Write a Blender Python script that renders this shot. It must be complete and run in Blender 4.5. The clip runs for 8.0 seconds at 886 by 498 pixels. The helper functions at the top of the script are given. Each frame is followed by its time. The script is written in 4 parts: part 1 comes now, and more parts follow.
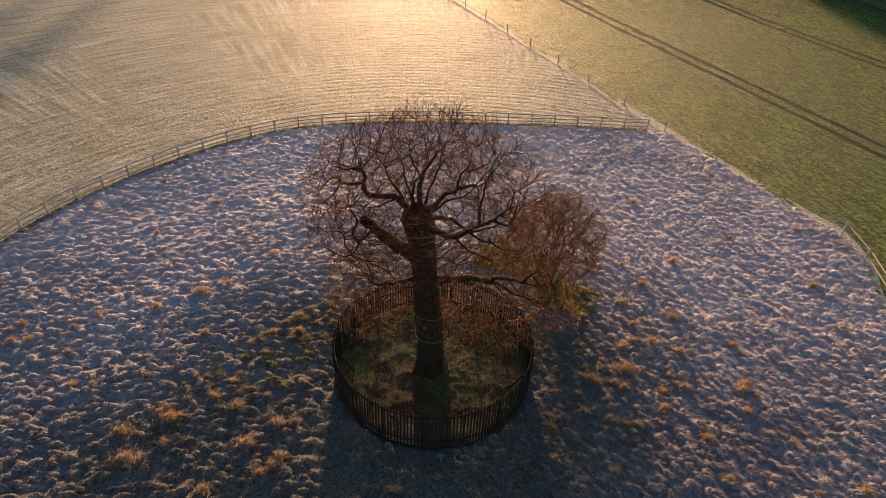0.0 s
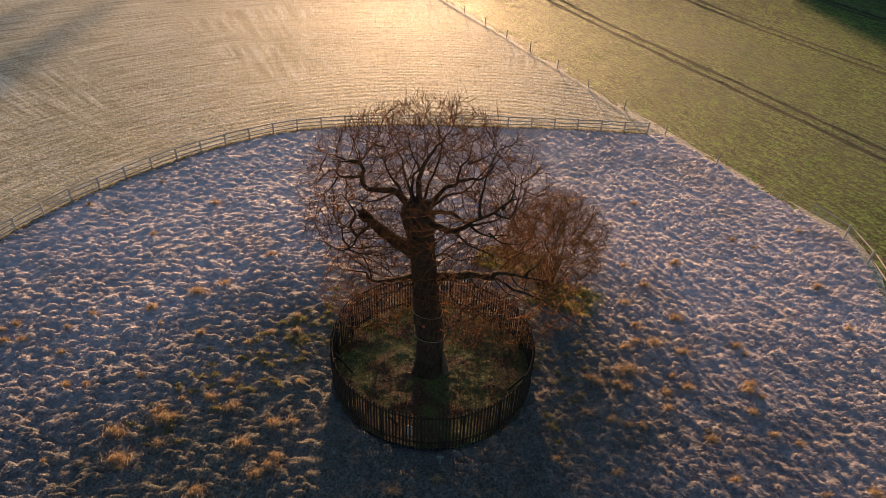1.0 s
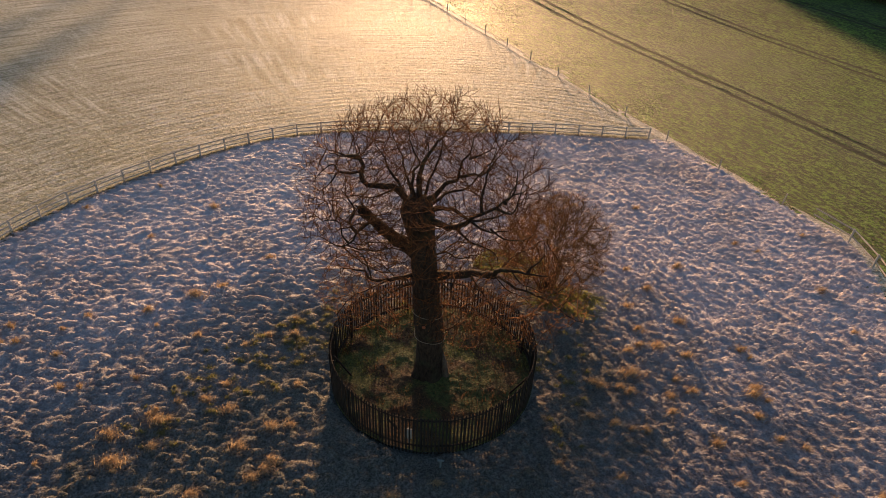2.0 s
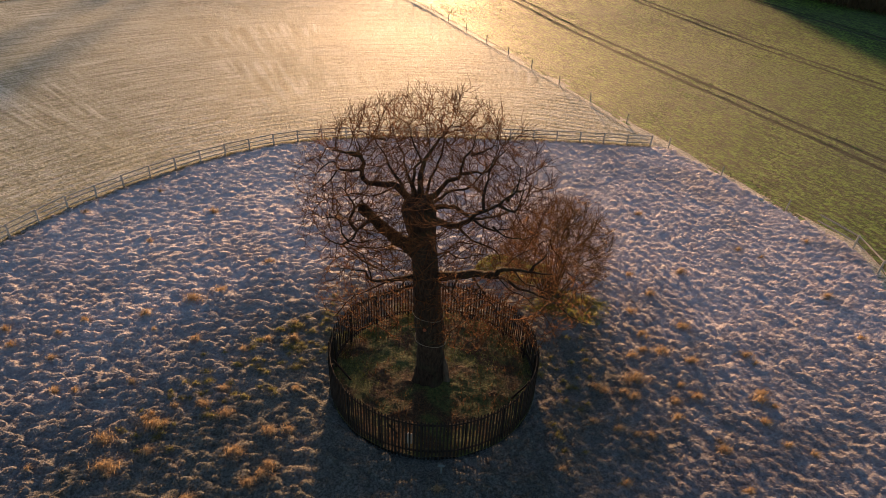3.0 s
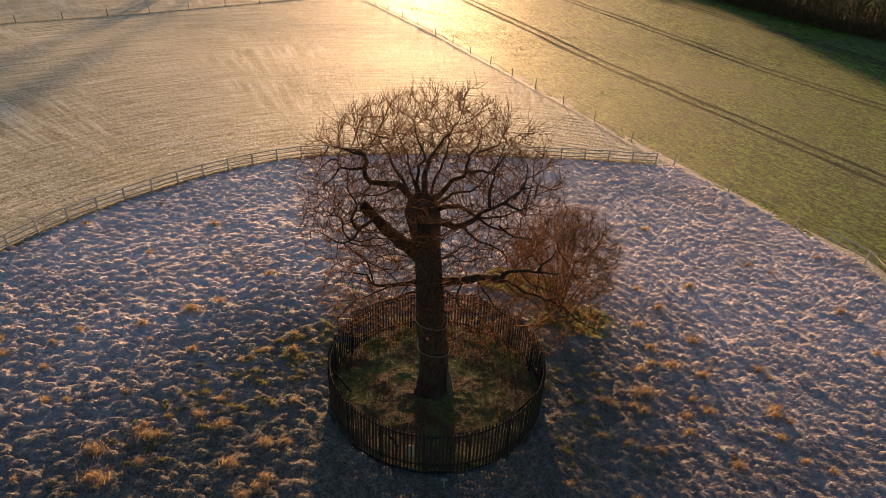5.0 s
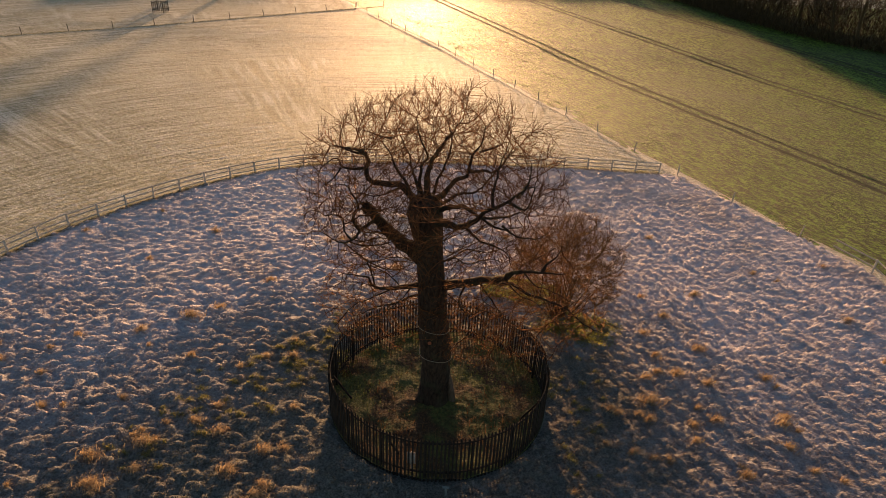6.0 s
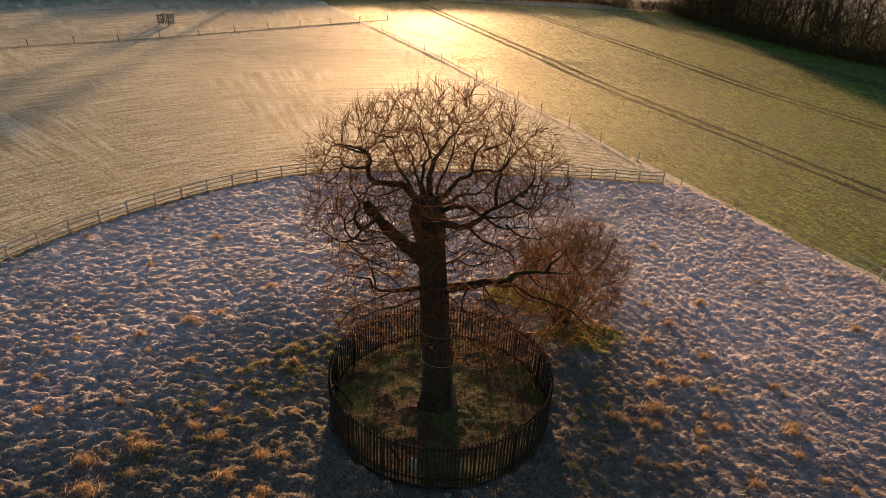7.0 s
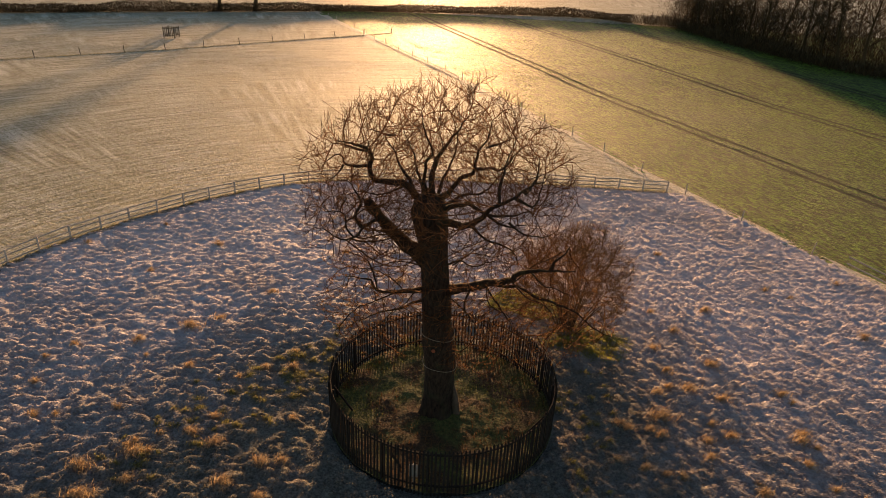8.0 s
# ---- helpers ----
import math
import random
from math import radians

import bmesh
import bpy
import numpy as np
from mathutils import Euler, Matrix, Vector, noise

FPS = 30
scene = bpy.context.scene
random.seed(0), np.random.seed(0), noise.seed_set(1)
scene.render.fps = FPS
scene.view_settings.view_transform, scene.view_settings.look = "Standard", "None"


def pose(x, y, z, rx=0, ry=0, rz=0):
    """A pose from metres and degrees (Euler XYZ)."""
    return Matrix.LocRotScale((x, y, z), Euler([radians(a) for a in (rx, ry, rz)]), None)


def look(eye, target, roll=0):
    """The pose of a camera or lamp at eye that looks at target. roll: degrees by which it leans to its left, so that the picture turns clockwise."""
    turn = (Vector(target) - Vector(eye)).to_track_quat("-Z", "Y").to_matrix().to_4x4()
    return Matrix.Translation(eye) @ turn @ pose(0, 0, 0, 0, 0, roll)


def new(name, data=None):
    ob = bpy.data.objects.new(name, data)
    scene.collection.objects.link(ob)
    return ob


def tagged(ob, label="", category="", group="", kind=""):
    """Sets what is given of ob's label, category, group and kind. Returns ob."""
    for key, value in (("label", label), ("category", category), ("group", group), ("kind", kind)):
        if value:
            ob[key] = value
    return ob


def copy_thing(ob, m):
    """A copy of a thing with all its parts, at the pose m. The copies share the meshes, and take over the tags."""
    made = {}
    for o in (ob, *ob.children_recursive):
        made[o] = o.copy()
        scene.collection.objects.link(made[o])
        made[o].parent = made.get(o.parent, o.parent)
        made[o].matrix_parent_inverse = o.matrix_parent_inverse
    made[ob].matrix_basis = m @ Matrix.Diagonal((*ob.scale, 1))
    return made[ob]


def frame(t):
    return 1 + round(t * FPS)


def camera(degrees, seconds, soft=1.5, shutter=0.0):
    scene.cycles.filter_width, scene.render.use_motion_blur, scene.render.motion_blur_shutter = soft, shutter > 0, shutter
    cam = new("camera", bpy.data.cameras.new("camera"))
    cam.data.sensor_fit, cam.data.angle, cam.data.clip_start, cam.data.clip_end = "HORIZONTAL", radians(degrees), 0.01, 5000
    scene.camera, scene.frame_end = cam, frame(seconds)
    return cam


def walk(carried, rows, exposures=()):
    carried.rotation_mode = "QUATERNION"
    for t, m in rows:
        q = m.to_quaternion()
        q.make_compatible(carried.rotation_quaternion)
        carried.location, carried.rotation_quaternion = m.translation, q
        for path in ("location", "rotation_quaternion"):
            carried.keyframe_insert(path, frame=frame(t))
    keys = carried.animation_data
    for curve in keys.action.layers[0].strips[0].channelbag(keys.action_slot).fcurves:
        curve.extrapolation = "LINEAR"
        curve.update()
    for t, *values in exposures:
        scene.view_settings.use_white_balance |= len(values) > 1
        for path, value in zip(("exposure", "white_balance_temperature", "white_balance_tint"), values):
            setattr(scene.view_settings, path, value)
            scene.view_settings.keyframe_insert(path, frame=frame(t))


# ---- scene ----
# Camera: a slow vertical descent in front of the tree, tilting up as it sinks.
cam = camera(70.74, 8.0, soft=0.6)
PATH = [  # seconds, x, y, z, yaw, pitch, lean
    (0.0, 2.062, -25.430, 26.858, 3.877, -35.692, -2.180),
    (0.5, 2.064, -25.414, 26.443, 3.845, -35.238, -2.213),
    (1.0, 2.063, -25.398, 26.049, 3.835, -34.753, -2.244),
    (1.5, 2.059, -25.381, 25.673, 3.846, -34.240, -2.274),
    (2.0, 2.053, -25.362, 25.314, 3.878, -33.701, -2.302),
    (2.5, 2.047, -25.343, 24.969, 3.928, -33.139, -2.329),
    (3.0, 2.040, -25.322, 24.635, 3.997, -32.556, -2.354),
    (3.5, 2.033, -25.300, 24.312, 4.082, -31.955, -2.378),
    (4.0, 2.027, -25.277, 23.995, 4.183, -31.337, -2.401),
    (4.5, 2.023, -25.252, 23.684, 4.298, -30.707, -2.423),
    (5.0, 2.021, -25.226, 23.375, 4.426, -30.065, -2.443),
    (5.5, 2.021, -25.198, 23.066, 4.567, -29.415, -2.462),
    (6.0, 2.026, -25.168, 22.756, 4.720, -28.758, -2.480),
    (6.5, 2.034, -25.137, 22.441, 4.882, -28.098, -2.496),
    (7.0, 2.048, -25.104, 22.120, 5.053, -27.436, -2.511),
    (7.5, 2.067, -25.069, 21.791, 5.232, -26.776, -2.525),
    (8.0, 2.092, -25.032, 21.450, 5.417, -26.118, -2.538),
]


def eye_pose(x, y, z, yaw, pitch, lean):
    yaw, pitch = radians(yaw), radians(pitch)
    way = Vector((-math.sin(yaw) * math.cos(pitch), math.cos(yaw) * math.cos(pitch), math.sin(pitch)))
    return look((x, y, z), Vector((x, y, z)) + way, -lean)


walk(cam, [(t, eye_pose(*row)) for t, *row in PATH], [(0.0, 1.19, 6900, 18.5), (4.0, 1.22, 7150, 20), (8.0, 1.09, 8000, 20)])

# ---- light: a low winter sun dead ahead, clear sky ----
SUN_UP, SUN_LEFT = 6.1, 7.4  # degrees above the horizon, degrees left of the y axis
sun_way = Vector((-math.sin(radians(SUN_LEFT)) * math.cos(radians(SUN_UP)),
                  math.cos(radians(SUN_LEFT)) * math.cos(radians(SUN_UP)), math.sin(radians(SUN_UP))))
sun = new("sun", bpy.data.lights.new("sun", "SUN"))
sun.data.energy, sun.data.angle, sun.data.color = 5.0, radians(3.2), (1.0, 0.62, 0.32)
sun.matrix_world = look(sun_way * 300, (0, 0, 0))
world = bpy.data.worlds.new("world")
scene.world = world
world.use_nodes = True
sky = world.node_tree.nodes.new("ShaderNodeTexSky")
sky.sky_type, sky.sun_disc = "NISHITA", False
sky.sun_elevation, sky.sun_rotation = radians(SUN_UP), radians(-SUN_LEFT)
sky.air_density, sky.dust_density, sky.ozone_density = 1.1, 1.0, 2.6
background = world.node_tree.nodes["Background"]
background.inputs["Strength"].default_value = 0.10
world.node_tree.links.new(sky.outputs[0], background.inputs["Color"])


# ---- materials ----
class Nodes:
    """A small builder of node materials."""

    def __init__(self, name, roughness=0.8, specular=0.3):
        self.mat = bpy.data.materials.new(name)
        self.mat.use_nodes = True
        self.tree = self.mat.node_tree
        self.shader = self.tree.nodes["Principled BSDF"]
        self.out = self.tree.nodes["Material Output"]
        self.shader.inputs["Roughness"].default_value = roughness
        self.shader.inputs["Specular IOR Level"].default_value = specular
        self.place = None

    def add(self, kind, **values):
        node = self.tree.nodes.new(kind)
        for key, value in values.items():
            node.inputs[key].default_value = value
        return node

    def link(self, a, b):
        self.tree.links.new(a, b)

    def spot(self, scale=(1, 1, 1), turn=0.0, uv=False):
        """Texture space: metres of the thing or of its UV map, turned and scaled."""
        co = self.add("ShaderNodeTexCoord")
        m = self.add("ShaderNodeMapping")
        m.vector_type = "TEXTURE"
        m.inputs["Scale"].default_value = [1 / s for s in scale]
        m.inputs["Rotation"].default_value = (0, 0, turn)
        self.link(co.outputs["UV" if uv else "Object"], m.inputs["Vector"])
        return m.outputs[0]

    def noise(self, scale, detail=4.0, rough=0.55, where=None):
        n = self.add("ShaderNodeTexNoise", Scale=scale, Detail=detail, Roughness=rough)
        self.link(where or self.spot(), n.inputs["Vector"])
        return n.outputs["Fac"]

    def ramp(self, value, *stops):
        n = self.tree.nodes.new("ShaderNodeValToRGB")
        while len(n.color_ramp.elements) < len(stops):
            n.color_ramp.elements.new(0.5)
        for e, (at, c) in zip(n.color_ramp.elements, stops):
            e.position, e.color = at, (*c, 1) if len(c) == 3 else c
        self.link(value, n.inputs[0])
        return n.outputs[0]

    def step(self, value, low, high):
        n = self.add("ShaderNodeMapRange")
        n.inputs["From Min"].default_value, n.inputs["From Max"].default_value = low, high
        self.link(value, n.inputs["Value"])
        return n.outputs[0]

    def math(self, op, a, b):
        n = self.tree.nodes.new("ShaderNodeMath")
        n.operation = op
        for i, v in enumerate((a, b)):
            if isinstance(v, (int, float)):
                n.inputs[i].default_value = v
            else:
                self.link(v, n.inputs[i])
        return n.outputs[0]

    def mix(self, fac, a, b, how="MIX"):
        n = self.tree.nodes.new("ShaderNodeMix")
        n.data_type, n.blend_type = "RGBA", how
        for socket, v in ((n.inputs[0], fac), (n.inputs[6], a), (n.inputs[7], b)):
            if isinstance(v, (int, float)):
                socket.default_value = v
            elif isinstance(v, tuple):
                socket.default_value = (*v, 1)
            else:
                self.link(v, socket)
        return n.outputs[2]

    def add_y(self):
        s = self.tree.nodes.new("ShaderNodeSeparateXYZ")
        self.link(self.add("ShaderNodeTexCoord").outputs["Object"], s.inputs[0])
        return s.outputs["Y"]

    def island(self):
        return self.add("ShaderNodeNewGeometry").outputs["Random Per Island"]

    def colour(self, c):
        if isinstance(c, tuple):
            self.shader.inputs["Base Color"].default_value = (*c, 1)
        else:
            self.link(c, self.shader.inputs["Base Color"])
        self.paint = c
        return self

    def bump(self, height, depth, strength=1.0):
        n = self.add("ShaderNodeBump", Strength=strength, Distance=depth)
        self.link(height, n.inputs["Height"])
        self.link(n.outputs[0], self.shader.inputs["Normal"])
        return self

    def leaf(self, share):
        """Thin blades and leaves let part of the light through."""
        t = self.tree.nodes.new("ShaderNodeBsdfTranslucent")
        if isinstance(self.paint, tuple):
            t.inputs[0].default_value = (*self.paint, 1)
        else:
            self.link(self.paint, t.inputs[0])
        m = self.add("ShaderNodeMixShader", Fac=share)
        self.link(self.shader.outputs[0], m.inputs[1])
        self.link(t.outputs[0], m.inputs[2])
        self.link(m.outputs[0], self.out.inputs[0])
        return self


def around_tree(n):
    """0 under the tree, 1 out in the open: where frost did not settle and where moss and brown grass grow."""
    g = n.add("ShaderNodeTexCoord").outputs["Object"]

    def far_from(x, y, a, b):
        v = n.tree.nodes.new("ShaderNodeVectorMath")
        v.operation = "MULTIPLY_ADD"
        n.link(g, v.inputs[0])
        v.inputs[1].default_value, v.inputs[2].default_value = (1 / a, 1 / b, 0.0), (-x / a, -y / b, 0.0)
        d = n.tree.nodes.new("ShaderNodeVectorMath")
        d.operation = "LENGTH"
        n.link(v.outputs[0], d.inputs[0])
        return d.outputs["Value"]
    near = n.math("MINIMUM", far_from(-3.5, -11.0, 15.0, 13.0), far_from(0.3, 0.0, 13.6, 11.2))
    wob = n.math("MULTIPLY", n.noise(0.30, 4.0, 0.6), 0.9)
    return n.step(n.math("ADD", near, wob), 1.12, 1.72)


def meadow_material(name, blades):
    n = Nodes(name, 0.55 if blades else 0.7, 0.4)
    n.shader.inputs["Sheen Roughness"].default_value = 0.4
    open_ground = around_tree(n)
    big = n.noise(0.16, 3.0)
    fine = n.noise(4.5, 6.0, 0.68)
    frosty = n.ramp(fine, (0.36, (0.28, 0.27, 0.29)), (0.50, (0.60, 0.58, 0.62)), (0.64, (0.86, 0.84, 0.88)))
    # Frost thins towards the camera; this blend also carries painted light and dark.
    frost_and_light = n.step(n.math("ADD", n.add_y(), n.math("MULTIPLY", n.noise(0.12, 3.0), 16.0)), -4.0, 17.0)
    # Near darkening imitates lens falloff; the pale pink far end imitates grazing sun.
    frosty = n.mix(frost_and_light, n.mix(0.46, frosty, (0.075, 0.078, 0.088)), n.mix(0.68, frosty, (0.96, 0.86, 0.88)))
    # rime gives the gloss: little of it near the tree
    rime = n.math("MULTIPLY", open_ground, n.math("ADD", n.math("MULTIPLY", frost_and_light, 0.65), 0.35))
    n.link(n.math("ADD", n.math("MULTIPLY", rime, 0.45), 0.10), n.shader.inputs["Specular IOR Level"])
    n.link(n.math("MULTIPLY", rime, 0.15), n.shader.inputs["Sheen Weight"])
    straw = n.ramp(fine, (0.3, (0.09, 0.062, 0.036)), (0.7, (0.27, 0.19, 0.11)))
    moss = n.ramp(fine, (0.3, (0.034, 0.045, 0.016)), (0.7, (0.125, 0.140, 0.048)))
    patch = n.step(n.noise(0.45, 2.0), 0.56, 0.76)
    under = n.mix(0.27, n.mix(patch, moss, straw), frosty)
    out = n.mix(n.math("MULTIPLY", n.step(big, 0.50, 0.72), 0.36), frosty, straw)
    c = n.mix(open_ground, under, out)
    if blades:
        r = n.island()
        c = n.mix(n.math("MULTIPLY", n.step(r, 0.84, 1.0), 0.7), c, (0.42, 0.26, 0.14))
        c = n.mix(n.math("MULTIPLY", n.step(r, 0.34, 0.24), 0.45), c, (0.075, 0.070, 0.070))
        c = n.mix(n.math("MULTIPLY", n.math("MULTIPLY", n.step(r, 0.20, 0.0), rime), 0.75), c, (0.68, 0.65, 0.68))
        n.colour(c).leaf(0.45)
    else:
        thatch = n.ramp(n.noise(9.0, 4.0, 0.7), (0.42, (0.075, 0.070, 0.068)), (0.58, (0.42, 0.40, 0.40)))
        c = n.mix(n.math("SUBTRACT", 0.40, n.math("MULTIPLY", frost_and_light, 0.28)), c, thatch)
        n.colour(c).bump(n.math("ADD", n.noise(7.0, 5.0, 0.65), n.noise(16.0, 4.0, 0.65, n.spot((1, 0.3, 1), 0.6))), 0.26)
    return n.mat


def bark_material(name, dark, light, scale=1.0):
    n = Nodes(name, 0.9, 0.2)
    where = n.spot((scale, scale, scale * 0.22))
    ridges = n.noise(9.0, 5.0, 0.65, where)
    c = n.ramp(ridges, (0.35, dark), (0.65, light))
    c = n.mix(n.math("MULTIPLY", n.step(n.noise(1.1, 3.0), 0.52, 0.7), 0.45), c, (0.075, 0.08, 0.04))
    n.colour(c).bump(ridges, 0.08)
    return n.mat


def wood_material(name, dark, light, rough=0.75, grey=0.4):
    n = Nodes(name, rough, 0.3)
    r = n.add("ShaderNodeObjectInfo").outputs["Random"]
    grain = n.noise(14.0, 5.0, 0.6, n.spot((1, 1, 0.12)))
    c = n.ramp(grain, (0.3, dark), (0.7, light))
    c = n.mix(n.math("MULTIPLY", r, 0.45), c, tuple(v * 0.55 for v in dark))
    c = n.mix(n.math("MULTIPLY", n.step(n.noise(2.3), 0.5, 0.75), grey), c, (0.17, 0.17, 0.13))
    n.colour(c).bump(grain, 0.01)
    return n.mat


def twig_material(name, low, high):
    n = Nodes(name, 0.9, 0.1)
    n.colour(n.mix(n.island(), low, high))
    return n.mat


def pasture_material(name, blades=False):
    n = Nodes(name, 0.72, 0.28)
    n.shader.inputs["Sheen Weight"].default_value = 0.1
    big = n.noise(0.07, 3.0)
    fine = n.noise(1.7, 5.0)
    rows = n.mix(0.45, n.noise(1.0, 4.0, 0.65, n.spot((0.16, 1.9, 1), uv=True)), n.noise(2.9, 5.0, 0.72)) if not blades else fine
    if not blades:  # fainter passes of the mower across the rows
        across = n.noise(1.0, 3.0, 0.6, n.spot((1.1, 0.07, 1), uv=True))
        rows = n.mix(n.math("MULTIPLY", n.step(n.noise(0.05, 2.0), 0.50, 0.62), 0.55), rows, across)
    c = n.ramp(rows, (0.42, (0.080, 0.092, 0.045)), (0.50, (0.27, 0.29, 0.18)), (0.58, (0.60, 0.62, 0.53)))
    c = n.mix(n.math("MULTIPLY", n.step(fine, 0.45, 0.72), 0.6), c, (0.52, 0.49, 0.48))
    speck = n.noise(6.0, 4.0, 0.7)
    c = n.mix(n.step(speck, 0.50, 0.36), c, (0.10, 0.11, 0.055))
    c = n.mix(n.math("MULTIPLY", n.step(big, 0.5, 0.75), 0.4), c, (0.19, 0.205, 0.10))
    if blades:
        n.colour(n.mix(n.math("MULTIPLY", n.island(), 0.4), c, (0.30, 0.25, 0.13))).leaf(0.5)
    else:
        h = n.math("ADD", n.math("MULTIPLY", rows, 0.7), n.noise(3.4, 5.0, 0.75))
        n.colour(c).bump(h, 0.17)
    return n.mat


def crop_material(name, turn, blades=False):
    n = Nodes(name, 0.62, 0.14)
    n.shader.inputs["Sheen Weight"].default_value = 0.09
    n.shader.inputs["Sheen Tint"].default_value = (0.62, 0.80, 0.12, 1)
    rows = n.mix(0.6, n.noise(1.0, 4.0, 0.65, n.spot((2.6, 0.45, 1), turn)), n.noise(2.2, 5.0, 0.8))
    big = n.noise(0.045, 3.0)
    c = n.ramp(rows, (0.45, (0.007, 0.013, 0.005)), (0.50, (0.036, 0.080, 0.011)), (0.55, (0.150, 0.29, 0.036)))
    c = n.mix(n.math("MULTIPLY", n.step(big, 0.45, 0.7), 0.45), c, (0.070, 0.088, 0.072))
    if blades:
        n.colour(n.mix(n.island(), (0.025, 0.060, 0.010), (0.155, 0.27, 0.042))).leaf(0.55)
    else:
        h = n.math("ADD", rows, n.noise(3.2, 5.0, 0.75))
        n.colour(c).bump(h, 0.34)
    return n.mat


CROP_TURN = math.atan2(0.463, 0.886)
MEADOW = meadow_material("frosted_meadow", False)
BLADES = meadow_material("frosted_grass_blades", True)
PASTURE = pasture_material("frosted_pasture")
PASTURE_BLADES = pasture_material("pasture_blades", True)
CROP = crop_material("winter_crop", CROP_TURN)
CROP_BLADES = crop_material("crop_blades", CROP_TURN, True)
BARK = bark_material("oak_bark", (0.020, 0.013, 0.009), (0.072, 0.049, 0.034))
LIMB_BARK = bark_material("limb_bark", (0.016, 0.010, 0.006), (0.06, 0.038, 0.026), 2.0)
TWIGS = twig_material("oak_twigs", (0.060, 0.025, 0.011), (0.24, 0.100, 0.040))
SHOOTS = twig_material("brown_shoots", (0.085, 0.046, 0.021), (0.31, 0.17, 0.072))
PALE = wood_material("weathered_pale", (0.013, 0.009, 0.007), (0.042, 0.029, 0.021), 0.85, 0.10)
RAIL = wood_material("grey_rail", (0.46, 0.40, 0.33), (0.72, 0.66, 0.58))
FARWOOD = twig_material("far_wood", (0.045, 0.030, 0.016), (0.14, 0.092, 0.045))


def soil_material():
    n = Nodes("rut_soil", 0.85, 0.3)
    c = n.ramp(n.noise(3.0, 5.0), (0.3, (0.018, 0.021, 0.009)), (0.7, (0.068, 0.074, 0.026)))
    n.colour(c).bump(n.noise(6.0, 5.0), 0.06)
    return n.mat


def litter_material():
    n = Nodes("leaf_litter", 0.8, 0.25)
    a = n.noise(7.0, 5.0, 0.65)
    c = n.ramp(a, (0.3, (0.026, 0.018, 0.011)), (0.55, (0.085, 0.048, 0.022)), (0.75, (0.18, 0.11, 0.052)))
    green = n.step(n.noise(0.55, 3.0), 0.42, 0.55)
    c = n.mix(n.math("MULTIPLY", green, 0.8), c, n.ramp(a, (0.3, (0.030, 0.045, 0.012)), (0.7, (0.14, 0.17, 0.045))))
    n.colour(c).bump(a, 0.10)
    return n.mat


def leaf_material(name, a, b, share=0.4):
    n = Nodes(name, 0.6, 0.3)
    n.colour(n.mix(n.island(), a, b)).leaf(share)
    return n.mat


def bank_material():
    n = Nodes("frosted_straw_bank", 0.7, 0.35)
    n.shader.inputs["Sheen Weight"].default_value = 0.3
    a = n.noise(5.0, 5.0, 0.65)
    n.colour(n.ramp(a, (0.38, (0.15, 0.14, 0.075)), (0.5, (0.42, 0.385, 0.25)), (0.62, (0.72, 0.67, 0.52)))).bump(a, 0.08)
    return n.mat


BANK = bank_material()
RUT = soil_material()
LITTER = litter_material()
DRY = leaf_material("dry_orange_grass", (0.36, 0.235, 0.12), (0.60, 0.455, 0.285), 0.45)
BROWN_LEAF = leaf_material("brown_oak_leaf", (0.10, 0.048, 0.020), (0.26, 0.13, 0.050), 0.5)
STRAW = leaf_material("pale_straw", (0.40, 0.34, 0.25), (0.74, 0.68, 0.58), 0.6)
YELLOW_GRASS = leaf_material("yellow_green_grass", (0.16, 0.17, 0.028), (0.46, 0.45, 0.09), 0.55)
DARK_GRASS = leaf_material("dark_grass", (0.07, 0.07, 0.045), (0.22, 0.21, 0.14), 0.4)
OLIVE = leaf_material("olive_grass", (0.12, 0.122, 0.042), (0.40, 0.36, 0.14), 0.5)
GREEN_GRASS = leaf_material("unfrosted_grass", (0.075, 0.092, 0.020), (0.27, 0.28, 0.066))


# ---- building helpers ----
def hill(y):
    """Height of the land: level round the tree, rising gently far off."""
    a = np.maximum(0.0, np.asarray(y, float) - 75.0)
    return 0.028 * a * np.minimum(1.0, a / 20.0) * 1.0


def mesh_of(name, verts, faces, material, smooth=False, uv=None):
    """A mesh from arrays: verts (n, 3), faces (m, 3 or 4)."""
    me = bpy.data.meshes.new(name)
    verts, faces = np.asarray(verts, np.float32), np.asarray(faces, np.int32)
    k = faces.shape[1]
    me.vertices.add(len(verts))
    me.vertices.foreach_set("co", verts.ravel())
    me.loops.add(faces.size)
    me.loops.foreach_set("vertex_index", faces.ravel())
    me.polygons.add(len(faces))
    me.polygons.foreach_set("loop_start", np.arange(0, faces.size, k, dtype=np.int32))
    if uv is not None:
        layer = me.uv_layers.new(name="metres")
        layer.data.foreach_set("uv", np.asarray(uv, np.float32)[faces.ravel()].ravel())
    me.materials.append(material)
    me.update(calc_edges=True)
    me.polygons.foreach_set("use_smooth", np.full(len(faces), smooth))
    return me


def thing(name, label, category, group="", kind=""):
    return tagged(new(name), label, category, group, kind)


def child(name, me, parent, label=""):
    ob = new(name, me)
    ob.parent = parent
    return tagged(ob, label)


def part(name, bm, material, parent, label="", smooth=False):
    me = bpy.data.meshes.new(name)
    bm.to_mesh(me)
    bm.free()
    me.materials.append(material)
    for p in me.polygons:
        p.use_smooth = smooth
    return child(name, me, parent, label)


